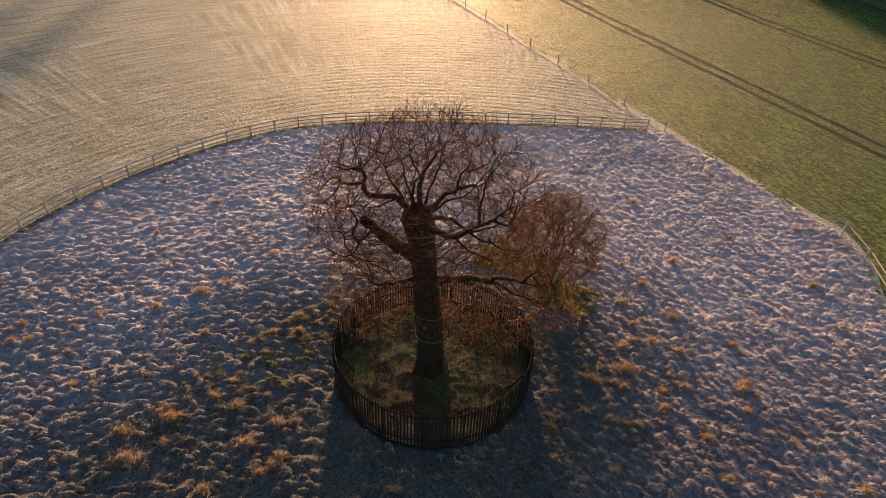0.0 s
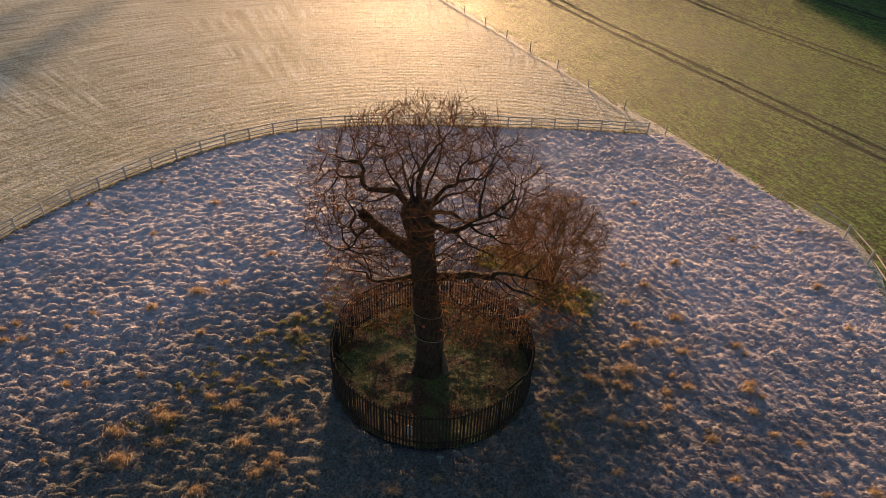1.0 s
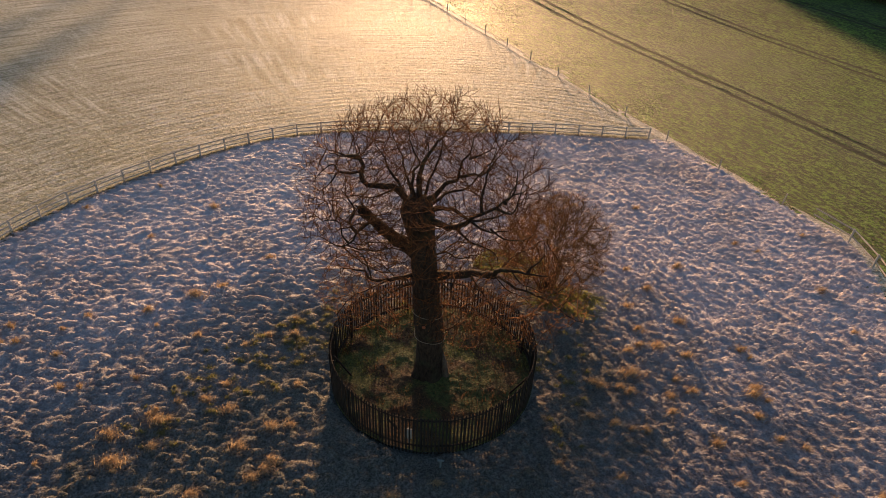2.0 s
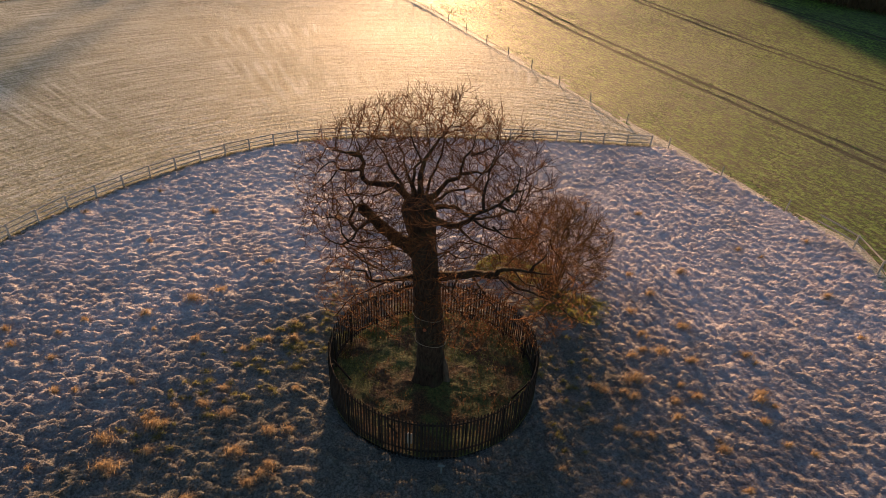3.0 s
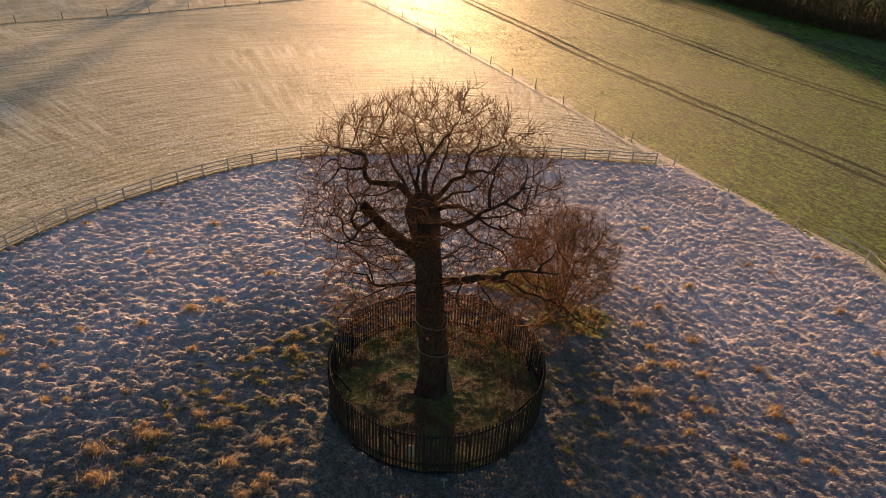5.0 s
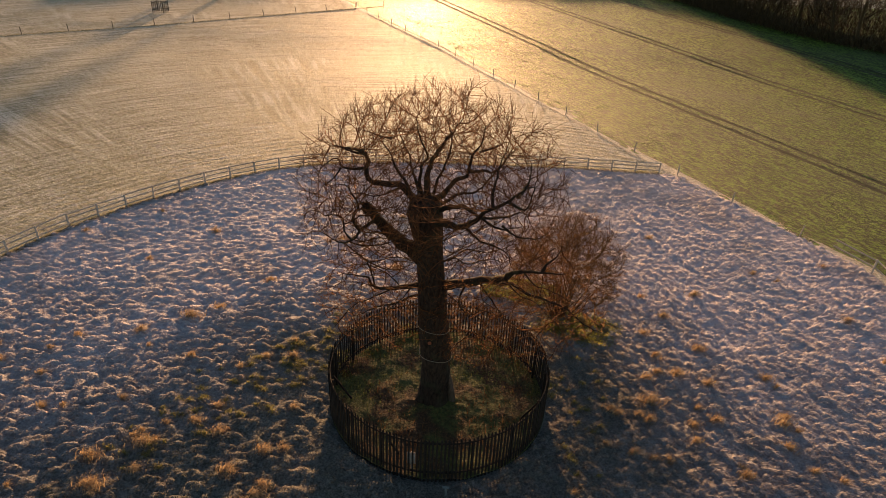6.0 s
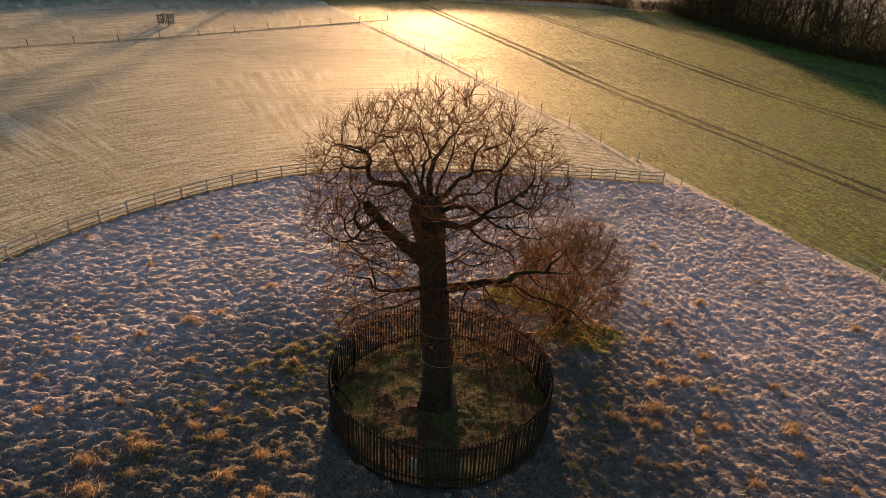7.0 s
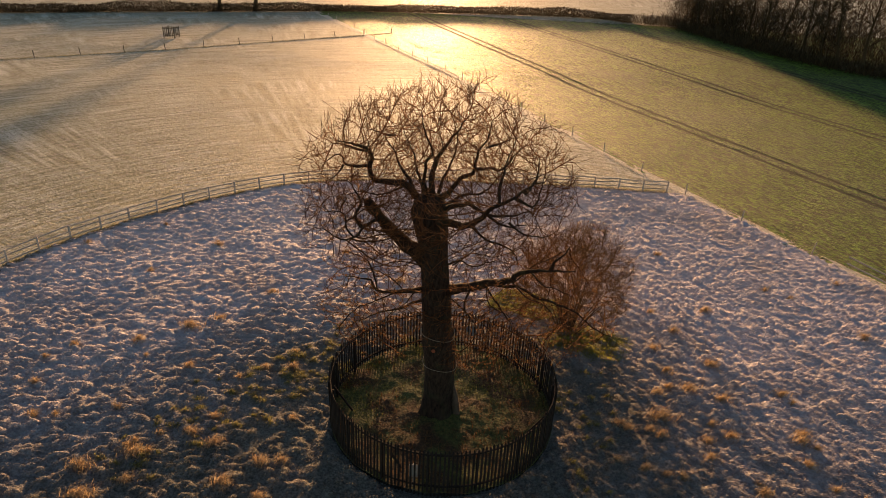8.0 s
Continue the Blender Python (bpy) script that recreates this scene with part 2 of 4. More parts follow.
def bar(bm, a, b, w, d, taper=1.0, bevel=0.0, up=(0, 0, 1)):
    """A squared timber from a to b, w wide and d deep."""
    a, b = Vector(a), Vector(b)
    z = (b - a).normalized()
    x = Vector(up).cross(z)
    x = x.normalized() if x.length > 1e-4 else Vector((1, 0, 0))
    y = z.cross(x)
    ring = []
    for p, s in ((a, 1.0), (b, taper)):
        ring.append([bm.verts.new(p + x * (sx * w / 2 * s) + y * (sy * d / 2 * s)) for sx, sy in ((-1, -1), (1, -1), (1, 1), (-1, 1))])
    faces = [bm.faces.new(ring[0][::-1]), bm.faces.new(ring[1])]
    for i in range(4):
        faces.append(bm.faces.new((ring[0][i], ring[0][(i + 1) % 4], ring[1][(i + 1) % 4], ring[1][i])))
    if bevel:
        edges = {e for f in faces for e in f.edges}
        bmesh.ops.bevel(bm, geom=list(edges), offset=bevel, segments=1, affect="EDGES")
    return bm


class Tubes:
    """Many tapered tubes gathered in one mesh."""

    def __init__(self):
        self.v, self.f = [], []

    def add(self, points, radii, sides=5):
        n0 = len(self.v)
        side = Vector((0.31, 0.87, 0.38))
        for i, (p, r) in enumerate(zip(points, radii)):
            d = (points[min(i + 1, len(points) - 1)] - points[max(i - 1, 0)])
            d = d.normalized() if d.length > 1e-6 else Vector((0, 0, 1))
            x = side - d * side.dot(d)
            x = x.normalized() if x.length > 0.05 else d.orthogonal().normalized()
            y = d.cross(x)
            side = x
            for k in range(sides):
                a = 2 * math.pi * k / sides
                self.v.append(tuple(p + x * (math.cos(a) * r) + y * (math.sin(a) * r)))
        for i in range(len(points) - 1):
            for k in range(sides):
                a, b = n0 + i * sides + k, n0 + i * sides + (k + 1) % sides
                self.f.append((a, b, b + sides, a + sides))
        for base in (n0, n0 + (len(points) - 1) * sides):
            for k in range(1, sides - 1, 2):
                self.f.append((base, base + k, base + k + 1, base + (k + 2) % sides))

    def mesh(self, name, material, smooth=True):
        return mesh_of(name, self.v, self.f, material, smooth)


def smooth_line(points, step, closed=False):
    """A flowing line through the points, at even steps."""
    pts = [Vector(p) for p in points]
    out = []
    for i in range(len(pts) - 1):
        p0, p1, p2, p3 = pts[max(i - 1, 0)], pts[i], pts[i + 1], pts[min(i + 2, len(pts) - 1)]
        m = max(2, int((p2 - p1).length / step * 4))
        for k in range(m):
            t = k / m
            out.append(0.5 * ((2 * p1) + (p2 - p0) * t + (2 * p0 - 5 * p1 + 4 * p2 - p3) * t * t + (3 * p1 - p0 - 3 * p2 + p3) * t ** 3))
    out.append(pts[-1])
    even, left = [out[0]], step
    for a, b in zip(out, out[1:]):
        d = (b - a).length
        at = 0.0
        while d - at >= left:
            at += left
            even.append(a.lerp(b, at / d))
            left = step
        left -= d - at
    return even


rng = np.random.default_rng(7)


def lattice(x, y, seed):
    """Smooth value noise on the plane, 0 to 1."""
    xi, yi = np.floor(x).astype(np.int64), np.floor(y).astype(np.int64)
    fx, fy = x - xi, y - yi
    fx, fy = fx * fx * (3 - 2 * fx), fy * fy * (3 - 2 * fy)

    def h(a, b):
        k = (a * 374761393 + b * 668265263 + seed * 2147483647) & 0xFFFFFFFF
        k = ((k ^ (k >> 13)) * 1274126177) & 0xFFFFFFFF
        return ((k ^ (k >> 16)) & 0xFFFF) / 65535.0
    top = h(xi, yi) * (1 - fx) + h(xi + 1, yi) * fx
    low = h(xi, yi + 1) * (1 - fx) + h(xi + 1, yi + 1) * fx
    return top * (1 - fy) + low * fy


def inside(x, y, poly):
    """Which points lie in the polygon."""
    hit = np.zeros(np.shape(x), bool)
    for (x0, y0), (x1, y1) in zip(poly, poly[1:] + poly[:1]):
        if y0 == y1:
            continue
        cross = (y0 > y) != (y1 > y)
        hit ^= cross & (x < (x1 - x0) * (y - y0) / (y1 - y0) + x0)
    return hit


# ---- the plan ----
RING_R, RING_H = 5.58, 2.55
FENCE = [(-32.0, -30, 0), (-33.2, -14, 0), (-33.3, 0, 0), (-32.2, 8.0, 0), (-30.7, 13.2, 0), (-28.6, 17.45, 0), (-26.1, 21.45, 0), (-23.2, 25.2, 0),
         (-19.8, 28.4, 0), (-15.75, 31.0, 0), (-9.0, 33.1, 0), (-2.0, 34.2, 0), (4.7, 34.8, 0), (11.8, 35.3, 0), (20.55, 35.6, 0)]
BOUNDARY = [(-60, 168, 0), (-21.0, 107.6, 0), (-15.2, 98.8, 0), (-8.6, 89.0, 0), (-2.1, 77.6, 0), (2.9, 68.6, 0), (7.1, 60.4, 0), (11.4, 52.8, 0), (16.8, 42.0, 0), (20.7, 35.2, 0), (25.3, 26.8, 0), (28.8, 20.9, 0),
            (30.5, 17.8, 0), (30.4, 14.3, 0), (29.9, 11.2, 0), (29.6, 8.0, 0), (29.6, -10, 0), (30, -40, 0)]
fence_line = smooth_line(FENCE, 2.37)
edge_line = smooth_line(BOUNDARY, 1.0)
corner_at = min(range(len(edge_line)), key=lambda i: (edge_line[i] - Vector((20.6, 35.5, 0))).length)
meadow_poly = [(p.x, p.y) for p in fence_line] + [(p.x, p.y) for p in edge_line[corner_at:]] + [(30, -60), (-32, -60)]
crop_inner = [(p.x + 1.6, p.y + 0.8) for p in edge_line] + [(31.6, -60), (400, -60), (400, 168)]
crop_poly = [(p.x, p.y) for p in edge_line] + [(30, -60), (400, -60), (400, 168)]

# ---- ground ----
ground = tagged(new("ground"), "wide frosty farmland reaching the horizon", "ground", kind="structure")
xs = np.concatenate([np.linspace(-3000, -420, 12), np.linspace(-400, 400, 81), np.linspace(420, 3000, 12)])
ys = np.concatenate([np.linspace(-3000, -220, 12), np.linspace(-200, 700, 91), np.linspace(740, 3000, 12)])
gx, gy = np.meshgrid(xs, ys)


def grid_faces(rows, cols):
    i = np.arange(rows * cols).reshape(rows, cols)
    return np.stack([i[:-1, :-1], i[:-1, 1:], i[1:, 1:], i[1:, :-1]], -1).reshape(-1, 4)


gz = hill(np.minimum(gy, 400)) - 0.35
child("ground_sheet", mesh_of("ground_sheet", np.stack([gx, gy, gz], -1).reshape(-1, 3), grid_faces(*gx.shape), PASTURE, True,
                              np.stack([gx, gy], -1).reshape(-1, 2)), ground)


def patch(name, x, y, z, keep, material, label, category, uv=None):
    faces = grid_faces(*x.shape)
    mid = lambda a: a.reshape(-1)[faces].mean(1)
    faces = faces[keep(mid(x), mid(y))]
    used, faces = np.unique(faces, return_inverse=True)
    faces = faces.reshape(-1, 4)
    v = np.stack([x, y, z], -1).reshape(-1, 3)[used]
    t = None if uv is None else uv.reshape(-1, 2)[used]
    return tagged(new(name, mesh_of(name, v, faces, material, True, t)), label, category, kind="structure")


# tussocks: where each stands, how high and wide it is, and which way its grass has fallen
CELL = 0.345
tx, ty = np.meshgrid(np.arange(-36, 34, CELL * 1.25), np.arange(-22, 38, CELL * 0.8))
tx = (tx + rng.uniform(-0.45, 0.45, tx.shape) * CELL * 1.25).ravel()
ty = (ty + rng.uniform(-0.45, 0.45, ty.shape) * CELL * 0.8).ravel()
from_ring = np.hypot(tx, ty)
keep = inside(tx, ty, meadow_poly) & (from_ring > RING_R + 0.25)
tx, ty, from_ring = tx[keep], ty[keep], from_ring[keep]
t_high = (0.11 + 0.25 * rng.random(tx.size) ** 1.8) * (0.75 + 0.5 * lattice(tx * 0.15, ty * 0.15, 5))
sheltered = np.exp(-np.minimum(((tx + 4.5) / 10.0) ** 2 + ((ty + 9.0) / 8.5) ** 2, ((tx - 3.0) / 8.5) ** 2 + ((ty + 1.0) / 8.5) ** 2) ** 1.5)
t_high *= (1 - 0.15 * sheltered) * (1 - 0.50 * np.clip((ty + 2) / 24, 0, 1))
t_wide = (0.21 + 0.15 * rng.random(tx.size)) * np.where(tx > 4, 0.72, 0.86)
t_turn = np.where(tx > 4, -0.75, -1.75) + 1.1 * (lattice(tx * 0.08 + 9, ty * 0.08, 8) - 0.5) + rng.normal(0, 0.25, tx.size)


def relief(x, y):
    """Height of the tussocky ground."""
    z = 0.10 * lattice(x * 0.35, y * 0.35, 3) + 0.06 * lattice(x * 1.7, y * 1.7, 4)
    return z


step = 0.11
mx, my = np.meshgrid(np.arange(-34.2, 31.2, step), np.arange(-16.0, 36.6, step))
mz = relief(mx, my)
x0, y0 = mx[0, 0], my[0, 0]
cols, rows = mx.shape[1], mx.shape[0]
bump = np.zeros_like(mz)
off = np.arange(-8, 9)
ox, oy = np.meshgrid(off, off)
ci, cj = np.round((tx - x0) / step).astype(int), np.round((ty - y0) / step).astype(int)
ca, sa = np.cos(t_turn), np.sin(t_turn)
stretch = np.where(tx > 4, 1.3, 0.78) * rng.uniform(0.85, 1.15, tx.size)
for a, b in zip(ox.ravel(), oy.ravel()):
    i, j = ci + a, cj + b
    ok = (i >= 0) & (i < cols) & (j >= 0) & (j < rows)
    dx, dy = i * step + x0 - tx, j * step + y0 - ty
    along, across = dx * ca + dy * sa, -dx * sa + dy * ca
    # steep behind, trailing off the way the grass has fallen
    along = np.where(along > 0, along / 1.2, along / 0.8) / stretch
    h = t_high * np.exp(-((along / t_wide) ** 2 + (across * stretch / (t_wide * 1.2)) ** 2) ** 1.3)
    np.maximum.at(bump, (j[ok], i[ok]), h[ok])
in_ring = np.hypot(mx, my) < RING_R + 0.1
mz = mz + np.where(in_ring, 0.0, bump) + 0.05 * lattice(mx * 4.2, my * 4.2, 6) - 0.12
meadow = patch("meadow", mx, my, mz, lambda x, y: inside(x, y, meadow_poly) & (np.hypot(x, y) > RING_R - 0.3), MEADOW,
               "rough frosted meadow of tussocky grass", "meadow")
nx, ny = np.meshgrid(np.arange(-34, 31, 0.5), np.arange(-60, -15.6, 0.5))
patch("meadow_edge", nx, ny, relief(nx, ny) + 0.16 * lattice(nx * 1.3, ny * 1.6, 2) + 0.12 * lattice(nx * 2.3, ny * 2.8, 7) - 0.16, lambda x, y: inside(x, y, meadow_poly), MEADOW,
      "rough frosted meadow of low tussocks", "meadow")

# pasture beyond the rail fence: rows of cut grass that follow the bend of the fence
pr, pt = np.meshgrid(np.concatenate([np.arange(31, 70, 0.19), np.arange(70, 190, 0.8)]), np.radians(np.linspace(52, 205, 430)))
px, py = 1.5 + pr * np.cos(pt), 0.3 + pr * np.sin(pt)
row_wave = np.sin(pr * 2 * math.pi / 1.05 + 4 * lattice(pr * 0.15, pt * 5, 12)) * (0.4 + lattice(pr * 0.3, pt * 14, 15))
pz = hill(py) - 0.06 + 0.011 * row_wave + 0.016 * lattice(pr * 2.4, pt * 60, 11) + 0.05 * lattice(px * 0.2, py * 0.2, 13) + 0.022 * (lattice(px * 2.2, py * 2.2, 14) - 0.5)
patch("pasture", px, py, pz, lambda x, y: ~inside(x, y, meadow_poly) & ~inside(x, y, crop_inner), PASTURE,
      "frosted pasture with curved mowing rows", "pasture", np.stack([pt * 60, pr], -1))

# crop field: sown rows run along its edge; wheel ruts every 24 m
DX, DY = 0.463, -0.886
NX, NY = 0.886, 0.463
TRAMS = [51.3, 53.4, 75.4, 77.4, 99.4, 101.4, 123.4, 125.4, 147.4, 149.4]
cv, cu = np.meshgrid(np.concatenate([np.concatenate([np.arange(15.0, 33.0, 1.5), np.arange(33.0, 82, 0.25)]), np.arange(82, 190, 0.8)]), np.arange(-200, 60, 1.1))
cx, cy = cv * NX + cu * DX, cv * NY + cu * DY
rut = np.zeros_like(cv)
for v in TRAMS:
    rut = np.maximum(rut, np.exp(-((cv - v) / 0.25) ** 2))
cz = hill(cy) - 0.05 + 0.05 * lattice(cv * 1.1, cu * 0.3, 21) + 0.07 * lattice(cx * 0.5, cy * 0.5, 22) - 0.21 * rut
patch("crop_field", cx, cy, cz, lambda x, y: inside(x, y, crop_poly), CROP, "winter crop field with green shoots", "field")
for v in TRAMS[:8]:
    u = np.arange(-190, 56, 0.6)
    w = np.array([-0.36, 0.0, 0.36])
    uu, ww = np.meshgrid(u, w)
    vv = v + ww * (1 + 1.1 * (lattice(uu * 1.7, ww * 3 + v, 31) - 0.5)) + 0.25 * (lattice(uu * 0.05, ww * 0 + v, 32) - 0.5)
    x, y = vv * NX + uu * DX, vv * NY + uu * DY
    patch("wheel_rut", x, y, hill(y) - 0.03 - 0.05 * (np.abs(ww) < 0.1) + 0.04 * lattice(x * 2, y * 2, 33), lambda a, b: inside(a, b, crop_poly), RUT,
          "dark bare wheel rut through the crop", "wheel rut")


# ---- grass ----
def blades(name, bx, by, bz, turn, tall, wide, lean, material, label, category="grass", bent=True, kind="stuff"):
    """Bent blades of grass as thin ribbons: root, middle and tip of each."""
    n = bx.size
    root = np.stack([bx, by, bz], -1)
    way = np.stack([np.cos(turn), np.sin(turn), np.zeros(n)], -1)
    side = np.stack([-np.sin(turn), np.cos(turn), np.zeros(n)], -1)
    spin = rng.uniform(-1.2, 1.2, n)
    side = side * np.cos(spin)[:, None] + way * np.sin(spin)[:, None]
    up = np.array([0, 0, 1.0])
    mid = root + way * (tall * lean * 0.35)[:, None] + up * (tall * 0.62)[:, None]
    tip = root + way * (tall * lean)[:, None] + up * (tall * (0.95 - 0.42 * lean))[:, None]
    w = side * (wide / 2)[:, None]
    v = np.stack([root - w, root + w, mid + w * 0.8, mid - w * 0.8, tip + w * 0.15, tip - w * 0.15], 1).reshape(-1, 3)
    if not bent:
        v = np.stack([root - w, root + w, tip + w * 0.3, tip - w * 0.3], 1).reshape(-1, 3)
        return tagged(new(name, mesh_of(name, v, np.arange(n * 4).reshape(-1, 4), material)), label, category, kind=kind)
    i = np.arange(n)[:, None] * 6
    f = np.concatenate([i + np.array([0, 1, 2, 3]), i + np.array([3, 2, 4, 5])])
    return tagged(new(name, mesh_of(name, v, f, material)), label, category, kind=kind)


def height_at(x, y):
    i = np.clip(np.round((x - x0) / step).astype(int), 0, cols - 1)
    j = np.clip(np.round((y - y0) / step).astype(int), 0, rows - 1)
    return mz[j, i]


near = (ty > -13.5) & (np.abs(tx) < 22 + 0.62 * (ty + 14))
PER = 15
ids = np.repeat(np.nonzero(near)[0], PER)
a, r = rng.uniform(0, 2 * math.pi, ids.size), np.sqrt(rng.random(ids.size))
bx, by = tx[ids] + np.cos(a) * r * t_wide[ids] * 1.0, ty[ids] + np.sin(a) * r * t_wide[ids] * 0.8
ok = inside(bx, by, meadow_poly) & (np.hypot(bx, by) > RING_R + 0.12)
ids, bx, by = ids[ok], bx[ok], by[ok]
blades("frosted_grass", bx, by, height_at(bx, by) - 0.03, t_turn[ids] + rng.normal(0, 0.33, ids.size),
       (0.08 + 0.19 * rng.random(ids.size)) * (0.6 + 1.2 * t_high[ids]) * np.where(bx > 3, 1.5, 1.05), rng.uniform(0.018, 0.046, ids.size), rng.uniform(0.3, 1.75, ids.size), BLADES,
       "fine frosted grass blades fallen over in tussocks", "grass", False)


# crop shoots in sown rows, thinning into the distance
u, v = rng.uniform(-115, 45, 75000), 35.7 + 62 * rng.random(75000) ** 1.15
v = np.round(v / 0.5) * 0.5 + rng.normal(0, 0.09, v.size)
bx, by = v * NX + u * DX, v * NY + u * DY
off_rut = np.min(np.abs(v[:, None] - np.array(TRAMS)[None, :]), 1) > 0.29
ok = off_rut & inside(bx, by, crop_poly) & (lattice(bx * 0.6, by * 0.6, 61) > 0.22)
bx, by = bx[ok], by[ok]
blades("crop_shoots", bx, by, hill(by) - 0.02, rng.uniform(0, 6.28, bx.size), rng.uniform(0.04, 0.10, bx.size), rng.uniform(0.05, 0.11, bx.size), rng.uniform(0.1, 0.6, bx.size),
       CROP_BLADES, "short green shoots of a winter crop in rows", "crop", False)
# stubbly grass standing along the mowing rows of the pasture
q, t = 34.5 + 34 * rng.random(48000) ** 1.1, rng.uniform(math.radians(55), math.radians(185), 48000)
q = np.round(q / 1.05 + 0.25 * lattice(q * 0.15, t * 5, 12)) * 1.05 + rng.normal(0, 0.20, q.size)
bx, by = 1.5 + q * np.cos(t), 0.3 + q * np.sin(t)
ok = ~inside(bx, by, meadow_poly) & ~inside(bx, by, crop_poly)
bx, by, t = bx[ok], by[ok], t[ok]
blades("pasture_grass", bx, by, hill(by) - 0.04, t + math.pi + rng.normal(0, 0.8, t.size), rng.uniform(0.05, 0.13, t.size), rng.uniform(0.02, 0.05, t.size), rng.uniform(0.4, 1.2, t.size),
       PASTURE_BLADES, "short frosted grass left in mowing rows", "grass", False)


# ---- ground inside the round fence ----
dr, dt = np.meshgrid(np.linspace(0.02, RING_R + 0.05, 46), np.linspace(0, 2 * math.pi, 181))
dx_, dy_ = dr * np.cos(dt), dr * np.sin(dt)
dz_ = 0.02 + 0.16 * lattice(dx_ * 1.1 + 50, dy_ * 1.1 + 50, 41) + 0.07 * lattice(dx_ * 4 + 90, dy_ * 4 + 90, 42) + 0.25 * np.exp(-(np.hypot(dx_ + 0.1, dy_ + 0.2) / 1.3) ** 2)
patch("fenced_ground", dx_, dy_, dz_, lambda x, y: np.hypot(x, y) < 99, LITTER, "shaded ground of leaf litter and moss under the tree", "ground")


def scatter(count, fits):
    """Random places in a box round the tree that fit."""
    x, y = rng.uniform(-36, 34, count), rng.uniform(-15, 40, count)
    ok = fits(x, y)
    return x[ok], y[ok]


x, y = scatter(290000, lambda x, y: (np.hypot(x, y) < RING_R - 0.1) & (np.hypot(x + 0.1, y + 0.2) > 1.0) & (lattice(x * 0.7 + 40, y * 0.7 + 40, 44) + rng.normal(0, 0.13, x.size) > 0.56 - 0.04 * y))
blades("green_grass", x, y, np.full(x.size, 0.08), rng.uniform(0, 6.28, x.size), rng.uniform(0.10, 0.26, x.size), rng.uniform(0.015, 0.03, x.size),
       rng.uniform(0.2, 1.1, x.size), GREEN_GRASS, "unfrosted green grass in the shelter of the tree")
x, y = scatter(160000, lambda x, y: (np.hypot(x, y) < RING_R - 0.1) & (np.hypot(x + 0.1, y + 0.2) > 1.0) & (lattice(x * 0.7 + 40, y * 0.7 + 40, 44) + rng.normal(0, 0.13, x.size) < 0.58 - 0.04 * y))
blades("dead_stems", x, y, np.full(x.size, 0.08), rng.uniform(0, 6.28, x.size), rng.uniform(0.10, 0.45, x.size), rng.uniform(0.012, 0.03, x.size),
       rng.uniform(0.3, 1.6, x.size), BROWN_LEAF, "brown dead stems and fallen leaves under the tree", "undergrowth")


# ---- the old oak ----
def wavy(start, way, length, bends, wobble, lift=0.0):
    """A crooked line that grows from start."""
    pts, p, d = [start.copy()], start.copy(), way.normalized()
    for _ in range(bends):
        d = (d + Vector((random.uniform(-1, 1), random.uniform(-1, 1), random.uniform(-1, 1))) * wobble + Vector((0, 0, lift))).normalized()
        p = p + d * (length / bends)
        pts.append(p.copy())
    return pts


def branch_out(tubes, line, counts, lengths, radii, spread, lift, level=0, first=0.25, wobble=0.42):
    """Side branches along a line, and side branches on those."""
    if level >= len(counts):
        return
    for _ in range(counts[level]):
        t = first + (1 - first) * random.random()
        k = min(int(t * (len(line) - 1)), len(line) - 2)
        p = line[k].lerp(line[k + 1], t * (len(line) - 1) - k)
        d = (line[k + 1] - line[k]).normalized()
        s = Vector((random.gauss(0, 1), random.gauss(0, 1), random.gauss(0, 1)))
        s = (s - d * s.dot(d)).normalized()
        way = d * (1 - spread) + s * spread + Vector((0, 0, lift))
        n = lengths[level] * random.uniform(0.6, 1.25) * ((1.25 - 0.9 * t) if level == 0 else 1.0)
        pts = wavy(p, way, n, (6, 4, 3, 2)[min(level + (4 - len(counts)), 3)], wobble, lift * 0.35)
        r = radii[level] * random.uniform(0.75, 1.2)
        tubes.add(pts, [r * (1 - 0.75 * i / (len(pts) - 1)) for i in range(len(pts))], 4 if level == 0 else 3)
        branch_out(tubes, pts, counts, lengths, radii, spread, lift, level + 1, 0.2, wobble)


random.seed(11)
oak = thing("oak_tree", "old bare pollard oak with thick dark trunk inside round fence", "tree")
TRUNK = [(-0.1, -0.15, -0.25, 1.15), (-0.1, -0.18, 0.15, 0.92), (-0.1, -0.3, 0.8, 0.80), (-0.1, -0.54, 1.7, 0.74), (-0.11, -0.99, 3.7, 0.70), (-0.2, -1.3, 5.2, 0.68),
         (-0.29, -1.63, 6.6, 0.65), (-0.37, -2.06, 8.5, 0.60), (-0.40, -2.4, 10.0, 0.58), (-0.49, -2.64, 11.0, 0.66), (-0.60, -2.87, 12.0, 0.74), (-0.59, -2.95, 12.6, 0.60), (-0.59, -2.98, 12.9, 0.22)]
SIDES, tv = 40, []
stations = [(np.array(a) * (1 - t) + np.array(b) * t) for a, b in zip(TRUNK, TRUNK[1:]) for t in np.linspace(0, 1, 8, endpoint=False)] + [np.array(TRUNK[-1])]
for cx_, cy_, cz_, r in stations:
    for k in range(SIDES):
        a = 2 * math.pi * k / SIDES
        n3 = noise.noise(Vector((math.cos(a) * 1.6, math.sin(a) * 1.6, cz_ * 0.55))) * 0.16 + noise.noise(Vector((math.cos(a) * 5, math.sin(a) * 5, cz_ * 1.1))) * 0.07
        flare = 0.28 * max(0, math.cos(a * 5 + 0.6)) * math.exp(-max(cz_, 0) / 0.7)
        q = r * (1 + n3 + flare)
        tv.append((cx_ + math.cos(a) * q, cy_ + math.sin(a) * q, cz_))
i = np.arange(len(stations) * SIDES).reshape(-1, SIDES)
